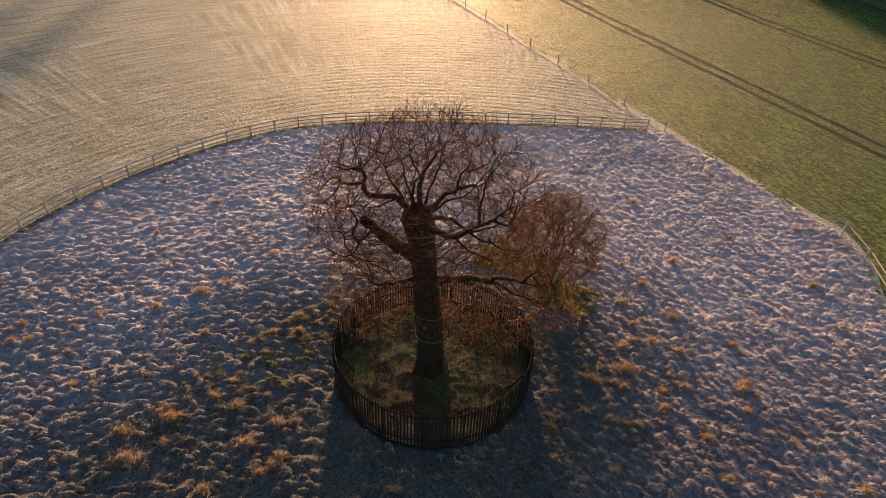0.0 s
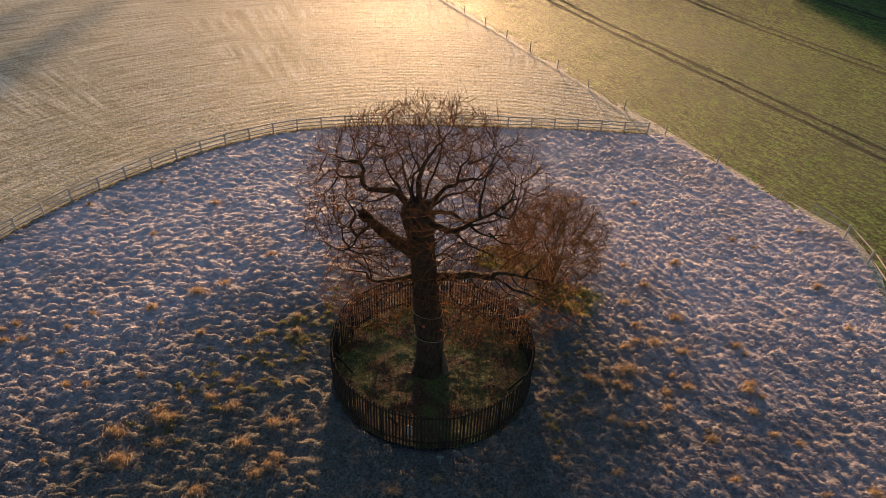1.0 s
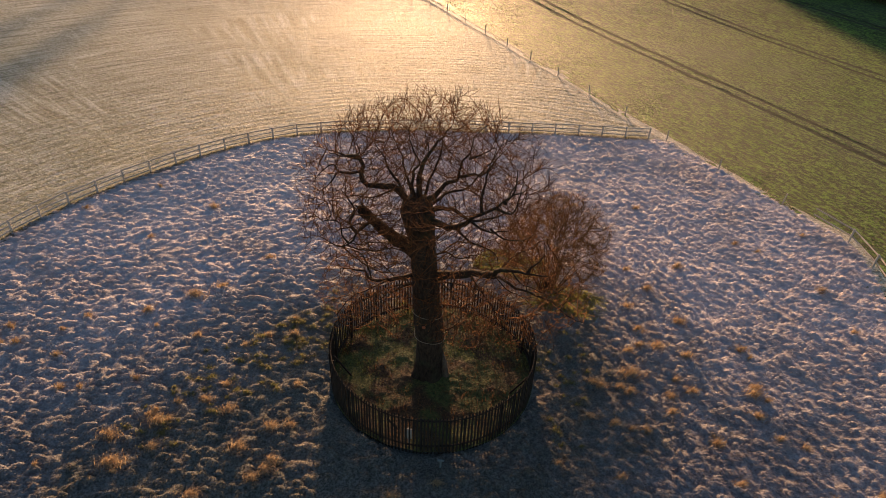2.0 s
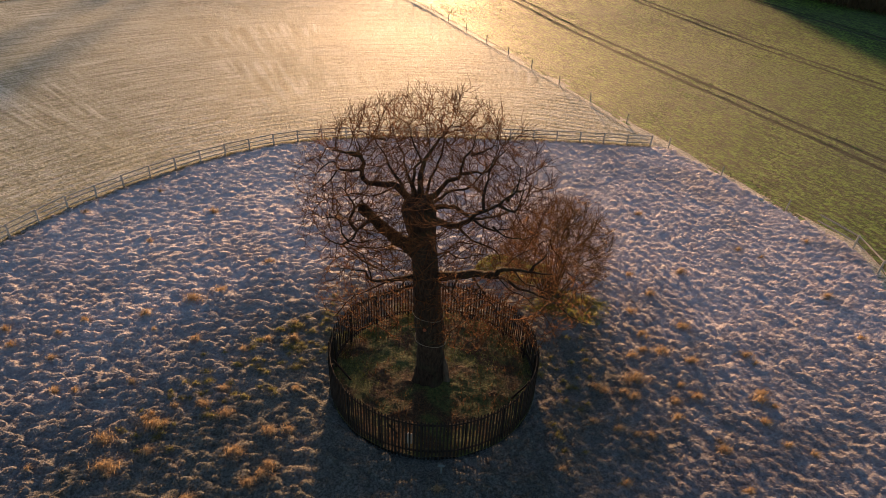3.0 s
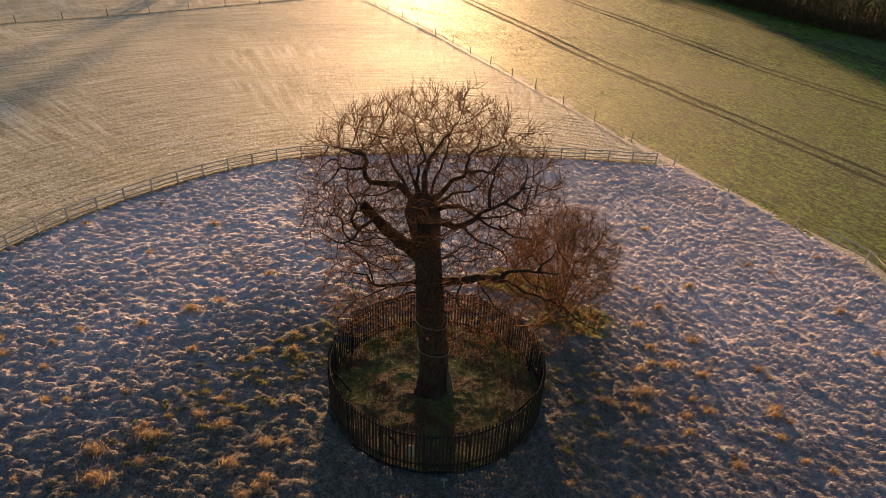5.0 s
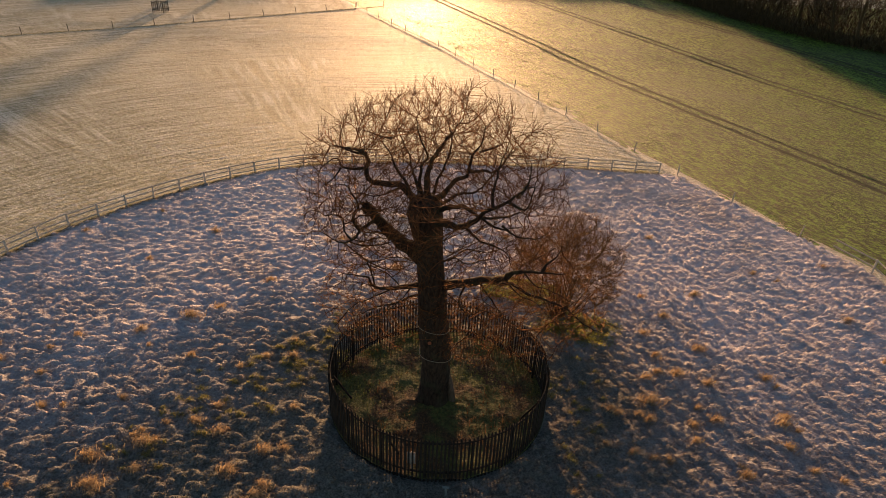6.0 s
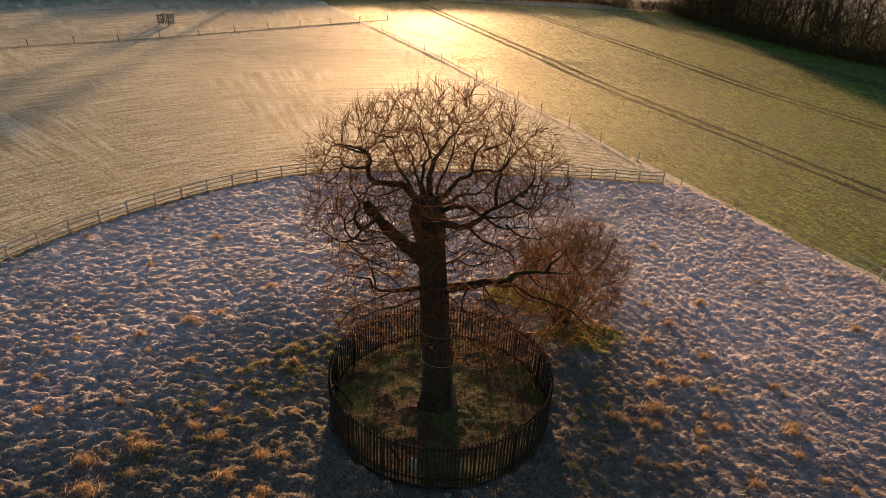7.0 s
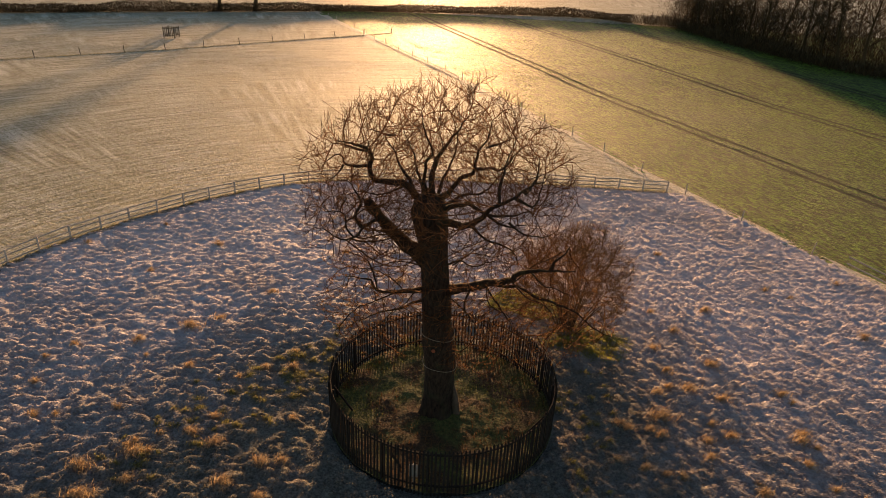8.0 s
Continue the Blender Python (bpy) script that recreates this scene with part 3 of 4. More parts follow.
j = np.roll(i, -1, 1)
child("trunk", mesh_of("trunk", tv, np.stack([i[:-1], j[:-1], j[1:], i[1:]], -1).reshape(-1, 4), BARK, True), oak, "thick gnarled dark brown trunk")
# a torn slab of dead wood that leans at the foot
slab = Tubes()
slab.add([Vector((0.78, -0.35, -0.1)), Vector((0.74, -0.45, 0.6)), Vector((0.66, -0.55, 1.4)), Vector((0.60, -0.75, 2.2))], [0.24, 0.2, 0.16, 0.05], 8)
child("dead_slab", slab.mesh("dead_slab", bark_material("dead_wood", (0.09, 0.06, 0.04), (0.22, 0.16, 0.11))), oak, "pale slab of torn dead wood")
twigs = Tubes()


LIMB_LINES, OAK_BOUGHS = [], []


def limb(points, r0, r1):
    """One limb through its bends; the finer boughs grow from its line later."""
    line = smooth_line(points, 0.22)
    line = [p + Vector((noise.noise(p * 1.4), noise.noise(p * 1.4 + Vector((7, 3, 1))), noise.noise(p * 1.4 + Vector((2, 8, 5))))) * 0.12 * min(1, i / 4)
            + Vector((noise.noise(p * 4.1), noise.noise(p * 4.1 + Vector((7, 3, 1))), noise.noise(p * 4.1 + Vector((2, 8, 5))))) * 0.055 * min(1, i / 4) for i, p in enumerate(line)]
    n = len(line) - 1
    one = Tubes()
    r0 = r0 * (0.65 if r0 < 0.15 else 0.95)
    one.add(line, [(r0 + (r1 * 0.8 - r0) * (i / n) ** 0.75) * (1 + 0.14 * noise.noise(p * 1.7)) for i, p in enumerate(line)], 9 if r0 > 0.15 else 6)
    OAK_BOUGHS.append(child("limb", one.mesh("limb", LIMB_BARK), oak))
    LIMB_LINES.append(line[3:])


def cloud(count, centre, radii, shell=0.0, floor=-99.0):
    """Random places in an ellipsoid, more of them near its skin."""
    v = rng.normal(0, 1, (count, 3))
    v /= np.linalg.norm(v, axis=1)[:, None]
    q = (shell ** 3 + (1 - shell ** 3) * rng.random(count)) ** (1 / 3)
    v = np.array(centre) + v * q[:, None] * np.array(radii)
    return v[v[:, 2] > floor]


def grow(seeds, targets, step, reach, kill, rounds, lift, wobble, keep_way=0.7):
    """Boughs that grow from the seeds towards free places and share them out: nodes and their parents."""
    pos = [np.array(p) for p in seeds]
    up = [-1] * len(pos)
    way = [np.zeros(3)] * len(pos)
    near = np.full(len(targets), 1e9)
    who = np.zeros(len(targets), int)
    fresh = np.arange(len(pos))
    live = np.ones(len(targets), bool)
    kids = {}
    for _ in range(rounds):
        pts = np.array([pos[i] for i in fresh])
        idx = np.nonzero(live)[0]
        if not len(pts) or not len(idx):
            break
        for lo in range(0, len(pts), 400):
            d = np.linalg.norm(targets[idx, None, :] - pts[None, lo:lo + 400, :], axis=2)
            k = d.argmin(1)
            best = d[np.arange(len(idx)), k]
            closer = best < near[idx]
            near[idx[closer]], who[idx[closer]] = best[closer], fresh[lo + k[closer]]
        live &= near > kill
        idx = np.nonzero(live & (near < reach))[0]
        pull = {}
        for i in idx:
            v = targets[i] - pos[who[i]]
            pull.setdefault(who[i], []).append(v / np.linalg.norm(v))
        born = []
        for node, vs in pull.items():
            if kids.get(node, 0) >= 3:
                live[idx[who[idx] == node]] = False
                continue
            v = np.mean(vs, 0) + way[node] * keep_way + np.array([0, 0, lift]) + rng.normal(0, wobble, 3)
            v /= np.linalg.norm(v) + 1e-9
            kids[node] = kids.get(node, 0) + 1
            born.append(len(pos))
            pos.append(pos[node] + v * step)
            up.append(node)
            way.append(v)
        fresh = np.array(born, int)
    return np.array(pos), np.array(up), np.array(way)


def draw_boughs(tubes, pos, up, r_tip, power, r_most, seeds):
    """Tapered tubes along the grown boughs, thicker where they carry more."""
    tips = np.zeros(len(pos))
    children = [[] for _ in pos]
    for i in range(len(pos) - 1, seeds - 1, -1):
        tips[i] = max(tips[i], 1)
        tips[up[i]] += tips[i]
        children[up[i]].append(i)
    radius = np.minimum(r_tip * np.maximum(tips, 1) ** power, r_most)
    ends = []
    for i in range(len(pos)):
        heirs = sorted(children[i], key=lambda k: -tips[k])
        for k in heirs if i < seeds else heirs[1:]:
            line, rs = [Vector(pos[i]), Vector(pos[k])], [radius[k], radius[k]]
            while children[k]:
                k = max(children[k], key=lambda c: tips[c])
                line.append(Vector(pos[k]))
                rs.append(radius[k])
            rs[-1] *= 0.6
            tubes.add(line, rs, 5 if rs[0] > 0.04 else 3)
            ends.append((line, rs))
    return ends


def fringe(tubes, pos, way, seeds, per, length, r, lift, spread):
    """Short fine twigs, each with a bend, all along the grown boughs."""
    for i in range(seeds, len(pos)):
        for _ in range(int(per) + (random.random() < per % 1)):
            d = Vector(way[i]) * 0.55 + Vector((random.gauss(0, spread), random.gauss(0, spread), random.gauss(0, spread) + lift))
            n = length * random.uniform(0.5, 1.3)
            p = Vector(pos[i])
            mid = p + d.normalized() * n * 0.5
            d = d.normalized() + Vector((random.gauss(0, 0.35), random.gauss(0, 0.35), random.gauss(0, 0.3) + lift * 0.5))
            tubes.add([p, mid, mid + d.normalized() * n * 0.5], [r, r * 0.85, r * 0.5], 3)


def build_limbs():
    limb([(-0.69, -2.20, 9.60), (-1.41, -2.90, 10.54), (-2.03, -3.50, 11.52), (-2.39, -4.10, 12.37), (-2.67, -4.40, 12.87)], 0.43, 0.20)
    limb([(-2.37, -4.20, 12.19), (-2.77, -5.00, 12.12), (-2.95, -5.80, 12.04), (-3.29, -5.90, 12.02), (-3.69, -5.80, 12.24), (-4.03, -5.90, 12.47)], 0.12, 0.02)
    limb([(-2.89, -5.70, 12.09), (-3.21, -5.60, 12.36), (-3.22, -5.40, 12.67), (-3.51, -5.40, 12.90), (-3.98, -5.60, 12.94)], 0.07, 0.02)
    limb([(-2.77, -5.00, 12.18), (-3.01, -5.00, 12.58), (-2.89, -4.80, 13.05), (-3.14, -4.60, 13.56), (-3.37, -4.50, 13.67), (-3.63, -4.40, 13.70)], 0.13, 0.02)
    limb([(-0.79, -2.80, 12.35), (-1.44, -3.00, 13.07), (-2.00, -3.10, 13.26), (-2.57, -3.20, 13.34), (-2.85, -3.20, 13.74), (-2.82, -3.20, 14.19), (-2.98, -3.20, 14.56)], 0.20, 0.09)
    limb([(-2.86, -3.20, 13.90), (-3.64, -3.40, 13.90), (-3.79, -3.70, 14.35), (-3.95, -3.90, 14.49), (-4.26, -4.10, 14.30), (-4.48, -4.20, 13.95)], 0.10, 0.02)
    limb([(-2.86, -3.20, 14.44), (-3.48, -3.00, 14.47), (-3.87, -2.80, 14.41), (-4.11, -2.60, 14.41), (-4.49, -2.40, 14.39)], 0.10, 0.02)
    limb([(-2.94, -3.20, 14.48), (-3.14, -2.80, 14.45), (-2.97, -2.60, 14.51), (-3.06, -2.50, 14.60), (-3.23, -2.40, 14.71)], 0.14, 0.02)
    limb([(-2.96, -3.20, 14.56), (-3.21, -3.60, 14.78), (-3.32, -4.20, 15.02), (-3.60, -4.00, 14.99), (-3.81, -4.00, 15.03)], 0.12, 0.02)
    limb([(-1.10, -2.90, 12.76), (-1.58, -2.70, 13.46), (-1.88, -2.50, 13.92), (-2.16, -2.40, 14.36), (-2.46, -2.20, 14.73), (-2.59, -2.20, 15.19)], 0.13, 0.02)
    limb([(-0.81, -2.70, 12.54), (-1.13, -2.20, 13.25), (-1.39, -1.60, 13.79), (-1.75, -1.20, 14.20), (-1.95, -0.90, 14.69), (-2.24, -0.70, 15.19)], 0.12, 0.02)
    limb([(-0.62, -3.20, 12.75), (-0.79, -3.40, 13.64), (-0.71, -3.60, 14.28), (-0.39, -3.80, 14.70), (-0.46, -4.00, 15.06), (-0.69, -4.20, 15.64), (-0.87, -4.40, 16.44)], 0.14, 0.02)
    limb([(-0.54, -2.80, 12.61), (-0.62, -2.40, 13.42), (-0.50, -2.20, 13.86), (-0.22, -2.00, 14.38), (0.07, -1.80, 14.84), (0.40, -2.20, 15.36), (0.80, -2.40, 16.01)], 0.16, 0.02)
    limb([(-0.28, -3.00, 12.71), (0.26, -3.20, 13.17), (0.67, -3.40, 13.79), (1.04, -3.60, 14.13), (1.16, -3.80, 14.87), (1.46, -4.00, 15.33), (1.59, -4.00, 16.19)], 0.15, 0.02)
    limb([(-0.39, -2.60, 12.54), (-0.01, -1.80, 13.50), (0.17, -1.40, 14.08), (0.25, -1.00, 14.54), (0.05, -0.60, 15.03), (-0.13, -0.40, 15.56)], 0.12, 0.02)
    limb([(-0.24, -2.80, 11.68), (0.63, -3.80, 12.03), (1.20, -4.40, 12.41), (1.63, -4.90, 13.01), (2.03, -5.20, 13.55), (2.58, -5.20, 13.82), (3.05, -5.00, 14.19), (3.23, -4.80, 14.54), (3.24, -4.60, 15.09)], 0.20, 0.02)
    limb([(-0.11, -3.00, 12.26), (0.49, -3.60, 12.73), (1.02, -4.20, 13.06), (1.59, -4.80, 12.97), (2.17, -5.00, 12.74), (2.87, -5.20, 12.82), (3.30, -5.40, 13.01)], 0.15, 0.02)
    limb([(1.07, -4.20, 12.27), (1.48, -4.60, 12.04), (2.03, -4.90, 11.96), (2.61, -5.20, 11.78), (2.87, -5.30, 11.34)], 0.10, 0.02)
    limb([(2.07, -5.20, 13.55), (2.01, -4.60, 14.04), (2.24, -4.00, 14.43), (2.35, -3.40, 14.90), (2.45, -3.00, 15.52)], 0.12, 0.02)
    limb([(2.91, -5.10, 13.99), (3.11, -4.40, 13.98), (3.27, -3.80, 13.98), (3.54, -3.20, 13.99), (3.71, -3.00, 14.02)], 0.13, 0.02)
    limb([(-0.15, -2.60, 12.25), (0.64, -1.60, 12.41), (1.42, -0.80, 12.35), (2.00, -0.40, 12.82), (2.41, -0.10, 13.36), (2.80, 0.20, 14.12)], 0.13, 0.02)
    limb([(1.03, -3.60, 14.20), (1.63, -3.20, 14.10), (2.08, -2.80, 14.04), (2.56, -2.40, 14.49), (2.95, -2.00, 14.87)], 0.12, 0.02)
    limb([(-0.32, -1.80, 7.95), (0.38, -2.20, 8.36), (1.58, -3.00, 9.12), (2.60, -4.00, 9.98), (3.23, -5.20, 11.05), (4.14, -6.40, 11.84), (4.90, -6.90, 12.04)], 0.30, 0.02)
    limb([(3.97, -6.20, 11.74), (4.08, -6.60, 12.30), (4.32, -6.60, 12.53), (4.47, -6.40, 12.89)], 0.13, 0.02)
    limb([(2.25, -3.50, 9.47), (3.23, -4.00, 9.68), (3.95, -4.30, 9.48), (4.82, -4.60, 9.46), (5.72, -4.80, 8.86), (6.72, -4.90, 8.41)], 0.14, 0.02)
    limb([(-0.61, -1.90, 8.09), (-1.57, -2.60, 8.27), (-2.12, -3.00, 8.34), (-2.69, -3.20, 8.58), (-2.99, -3.30, 9.16), (-4.04, -3.40, 9.24)], 0.17, 0.02)
    limb([(-0.73, -1.60, 7.39), (-1.91, -2.00, 7.07), (-2.88, -2.40, 6.92), (-3.89, -2.80, 6.57)], 0.12, 0.02)
    limb([(-1.92, -2.80, 8.30), (-2.51, -3.20, 8.14), (-3.18, -3.60, 7.90), (-3.80, -3.80, 7.55)], 0.07, 0.02)
    limb([(-2.60, -3.20, 8.54), (-2.89, -3.20, 9.68), (-3.46, -3.20, 10.14), (-4.15, -3.20, 10.32)], 0.07, 0.02)
    limb([(1.81, -3.20, 9.21), (2.32, -3.40, 8.51), (2.96, -3.60, 7.78), (3.79, -3.80, 7.33)], 0.08, 0.02)
    limb([(2.58, -5.20, 13.82), (3.06, -5.00, 13.51), (3.34, -4.60, 13.47), (3.52, -4.20, 13.83), (3.57, -4.00, 14.46)], 0.10, 0.02)
    limb([(1.63, -4.90, 13.01), (2.44, -4.00, 12.60), (3.12, -3.20, 12.55), (3.52, -2.60, 12.10)], 0.10, 0.02)
    limb([(-1.57, -2.60, 8.27), (-2.28, -2.20, 8.69), (-3.19, -1.90, 8.76), (-4.26, -1.60, 8.72)], 0.05, 0.02)
    limb([(-1.06, -1.50, 8.99), (-1.88, -1.00, 8.87), (-2.84, -0.60, 8.35), (-3.96, -0.30, 7.79)], 0.05, 0.02)
    limb([(-2.04, -2.10, 7.12), (-2.78, -2.20, 6.22), (-3.52, -2.30, 5.76), (-4.38, -2.40, 5.42)], 0.05, 0.02)
    limb([(0.29, -1.60, 9.17), (1.19, -1.20, 9.60), (2.16, -0.80, 9.36), (3.23, -0.40, 9.68)], 0.06, 0.02)
    limb([(0.35, -1.40, 7.39), (1.27, -1.40, 6.62), (2.21, -1.40, 5.83), (3.05, -1.40, 4.85)], 0.06, 0.02)
    limb([(2.90, -3.40, 9.61), (3.64, -2.60, 10.02), (4.32, -2.00, 10.17), (5.14, -1.40, 10.34)], 0.06, 0.02)
    limb([(1.17, -2.80, 8.78), (0.99, -2.90, 7.93), (1.42, -3.00, 7.22), (1.34, -3.10, 6.22)], 0.09, 0.02)
    limb([(0.10, -2.20, 9.46), (0.63, -2.60, 9.93), (1.25, -3.00, 9.99), (2.17, -3.40, 10.49), (2.61, -3.60, 10.44)], 0.08, 0.02)
    limb([(-2.04, -2.40, 14.88), (-2.59, -2.00, 14.80), (-3.19, -1.60, 14.75), (-3.82, -1.20, 14.74)], 0.08, 0.01)
    limb([(1.43, -3.80, 15.07), (1.91, -3.60, 15.20), (2.23, -3.20, 15.29), (2.68, -3.00, 15.38)], 0.08, 0.01)
    limb([(3.14, -5.00, 14.32), (3.45, -4.80, 14.31), (3.61, -4.60, 14.36), (3.67, -4.40, 14.43)], 0.07, 0.01)
    limb([(2.44, -5.10, 12.85), (3.05, -5.20, 12.52), (3.69, -5.00, 12.38), (4.26, -4.80, 12.67)], 0.08, 0.01)
    limb([(-3.77, -3.50, 13.95), (-3.97, -3.80, 13.64), (-4.20, -4.20, 13.59), (-4.40, -4.40, 13.27)], 0.07, 0.01)
    limb([(-1.59, -3.00, 13.10), (-2.31, -3.20, 12.77), (-2.96, -3.40, 12.91), (-3.74, -3.60, 12.81), (-4.45, -3.80, 12.71)], 0.07, 0.01)
    limb([(-0.60, -2.40, 13.65), (-0.35, -1.60, 14.28), (-0.53, -1.00, 14.94), (-0.83, -0.60, 15.61)], 0.07, 0.01)
    limb([(2.77, -4.00, 9.98), (3.33, -4.60, 9.71), (4.13, -5.00, 9.55), (4.86, -5.20, 8.90)], 0.06, 0.01)
    limb([(1.81, -3.20, 9.26), (2.04, -3.80, 8.85), (2.67, -4.20, 8.65), (3.17, -4.50, 7.99)], 0.05, 0.01)
    limb([(3.39, -5.20, 11.07), (3.83, -5.80, 10.92), (4.44, -6.20, 10.98), (5.23, -6.40, 10.63)], 0.06, 0.01)
    limb([(-1.18, -2.20, 8.12), (-1.59, -2.60, 7.61), (-2.12, -3.00, 7.24), (-2.61, -3.20, 6.31)], 0.05, 0.01)


build_limbs()
# splintered end of the broken limb
tip, way = Vector((-2.62, -4.36, 12.78)), Vector((-0.42, -0.45, 0.79))
splinters = Tubes()
for _ in range(16):
    off = Vector((random.uniform(-1, 1), random.uniform(-1, 1), random.uniform(-1, 1))) * 0.11
    end = tip + off + way * random.uniform(0.05, 0.45)
    splinters.add([tip + off - way * 0.3, tip + off, end], [0.085, 0.07, 0.012], 5)
child("splintered_end", splinters.mesh("splintered_end", LIMB_BARK), OAK_BOUGHS[0], "splintered broken end")
# the boughs and twigs of the head, then those of the low limbs
crown_seeds = [tuple(p) for line in LIMB_LINES[1:] for p in line if p.z > 11.0] + [(-0.6, -2.95, 12.6), (-0.9, -2.9, 12.3), (-0.3, -3.0, 12.4)]
places = np.concatenate([cloud(5900, (-0.3, -3.1, 13.0), (5.15, 4.5, 4.0), 0.4, 11.2), cloud(500, (-3.2, -4.4, 12.0), (2.0, 1.9, 1.6))])
pos, up, way = grow(crown_seeds, places, 0.22, 2.6, 0.30, 80, 0.14, 0.15, 1.15)
draw_boughs(twigs, pos, up, 0.0098, 0.40, 0.080, len(crown_seeds))
fringe(twigs, pos, way, len(crown_seeds), 1.7, 0.62, 0.0078, 0.38, 0.34)
low_seeds = [tuple(p) for line in LIMB_LINES[1:] for p in line if p.z < 11.0]
places = np.concatenate([cloud(1200, (-2.6, -2.5, 7.9), (2.7, 2.7, 2.4)), cloud(1500, (3.5, -3.3, 8.9), (3.5, 3.2, 2.5)), cloud(300, (1.5, -2.3, 6.2), (1.8, 1.7, 2.0))])
pos, up, way = grow(low_seeds, places, 0.22, 2.6, 0.34, 70, -0.04, 0.30, 0.9)
draw_boughs(twigs, pos, up, 0.0115, 0.44, 0.075, len(low_seeds))
fringe(twigs, pos, way, len(low_seeds), 1.1, 0.52, 0.0080, 0.02, 0.5)
tagged(child("crown", twigs.mesh("crown", TWIGS), oak, "mesh of fine bare twigs"), kind="stuff")


def leaves(name, count, fits, verts, size, material, parent, label):
    """Small withered leaves that still cling to twigs."""
    v = np.array(verts)
    v = v[fits(v)]
    p = v[rng.integers(0, len(v), count)] + rng.normal(0, 0.05, (count, 3))
    a, b = rng.normal(0, 1, (count, 3)), rng.normal(0, 1, (count, 3))
    a *= (size * rng.uniform(0.6, 1.2, count) / np.linalg.norm(a, axis=1))[:, None]
    b *= (size * 0.6 / np.linalg.norm(b, axis=1))[:, None]
    q = np.stack([p - a, p - b * 0.8, p + a, p + b], 1).reshape(-1, 3)
    return tagged(child(name, mesh_of(name, q, np.arange(count * 4).reshape(-1, 4), material), parent, label), kind="stuff")


leaves("withered_foliage", 4200, lambda v: (v[:, 2] < 10.5), twigs.v, 0.05, BROWN_LEAF, oak, "withered brown leaves clinging low on the tree")


# cords slung round the trunk, and a small round tag on its front
CORD = twig_material("pale_cord", (0.20, 0.17, 0.12), (0.34, 0.29, 0.22))
for z0, tilt in ((5.75, 0.45), (3.75, 0.30)):
    cord = thing("cord", "thin pale cord slung loosely round the oak trunk", "cord", "cords round the trunk")
    loop = Tubes()
    pts = []
    for k in range(41):
        a = 2 * math.pi * k / 40
        z = z0 + tilt * 0.5 * math.sin(a) - tilt * 0.35 * math.cos(a) - 0.12 * math.cos(2 * a)
        lean = np.interp(z, [q[2] for q in TRUNK], [q[1] for q in TRUNK])
        mid = np.interp(z, [q[2] for q in TRUNK], [q[0] for q in TRUNK])
        q = np.interp(z, [w[2] for w in TRUNK], [w[3] for w in TRUNK]) * 1.14
        pts.append(Vector((mid + math.cos(a) * q, lean + math.sin(a) * q, z)))
    loop.add(pts, [0.014] * 41, 6)
    child("loop", loop.mesh("loop", CORD), cord)
tag = thing("tree_tag", "small round reddish tag fixed to the trunk", "tag")
bm = bmesh.new()
bmesh.ops.create_cone(bm, cap_ends=True, segments=16, radius1=0.09, radius2=0.08, depth=0.02, matrix=pose(-0.32, -2.06, 5.0, 78, 0, 0))
part("disc", bm, twig_material("red_tag", (0.30, 0.09, 0.05), (0.34, 0.12, 0.06)), tag)

# ---- the thicket of shoots beside the round fence ----
random.seed(5)
bush = thing("thicket", "bushy small tree of dense brown shoots behind the round fence", "bush")
shoots = Tubes()
BX, BY = 6.9, 8.4
stem_points = []
for k in range(30):
    a = 2 * math.pi * k / 30 * 3 + random.uniform(-0.2, 0.2)
    out = random.uniform(0.05, 1.0) ** 0.75
    top = Vector((BX + math.cos(a) * 2.3 * out, BY + math.sin(a) * 1.5 * out, 4.4 - 2.4 * out ** 2 + random.uniform(-0.5, 0.4)))
    foot = Vector((BX + math.cos(a) * 0.5 * out, BY + math.sin(a) * 0.4 * out, -0.1))
    mid = foot.lerp(top, 0.5) + Vector((0, 0, 0.15))
    line = smooth_line([foot, mid, top], 0.3)
    one = Tubes()
    one.add(line, [0.055 * (1 - 0.75 * i / (len(line) - 1)) for i in range(len(line))], 6)
    child("stem", one.mesh("stem", LIMB_BARK), bush)
    stem_points += [tuple(p) for p in line[3:]]
places = cloud(1500, (BX, BY, 3.3), (3.5, 2.4, 3.7), 0.3, 1.2)
pos, up, way = grow(stem_points, places, 0.24, 2.6, 0.36, 60, 0.08, 0.08, 1.8)
draw_boughs(shoots, pos, up, 0.0085, 0.36, 0.04, len(stem_points))
fringe(shoots, pos, way, len(stem_points), 4.2, 0.85, 0.0066, 0.28, 0.34)
tagged(child("crown", shoots.mesh("crown", SHOOTS), bush, "dense reddish-brown shoots"), kind="stuff")
leaves("withered_foliage", 6500, lambda v: v[:, 2] < 7.5, shoots.v, 0.055, BROWN_LEAF, bush, "withered brown leaves")


# ---- round fence of upright pales ----
ring = thing("round_fence", "tall round fence of dark weathered upright pales on curved rails", "fence")


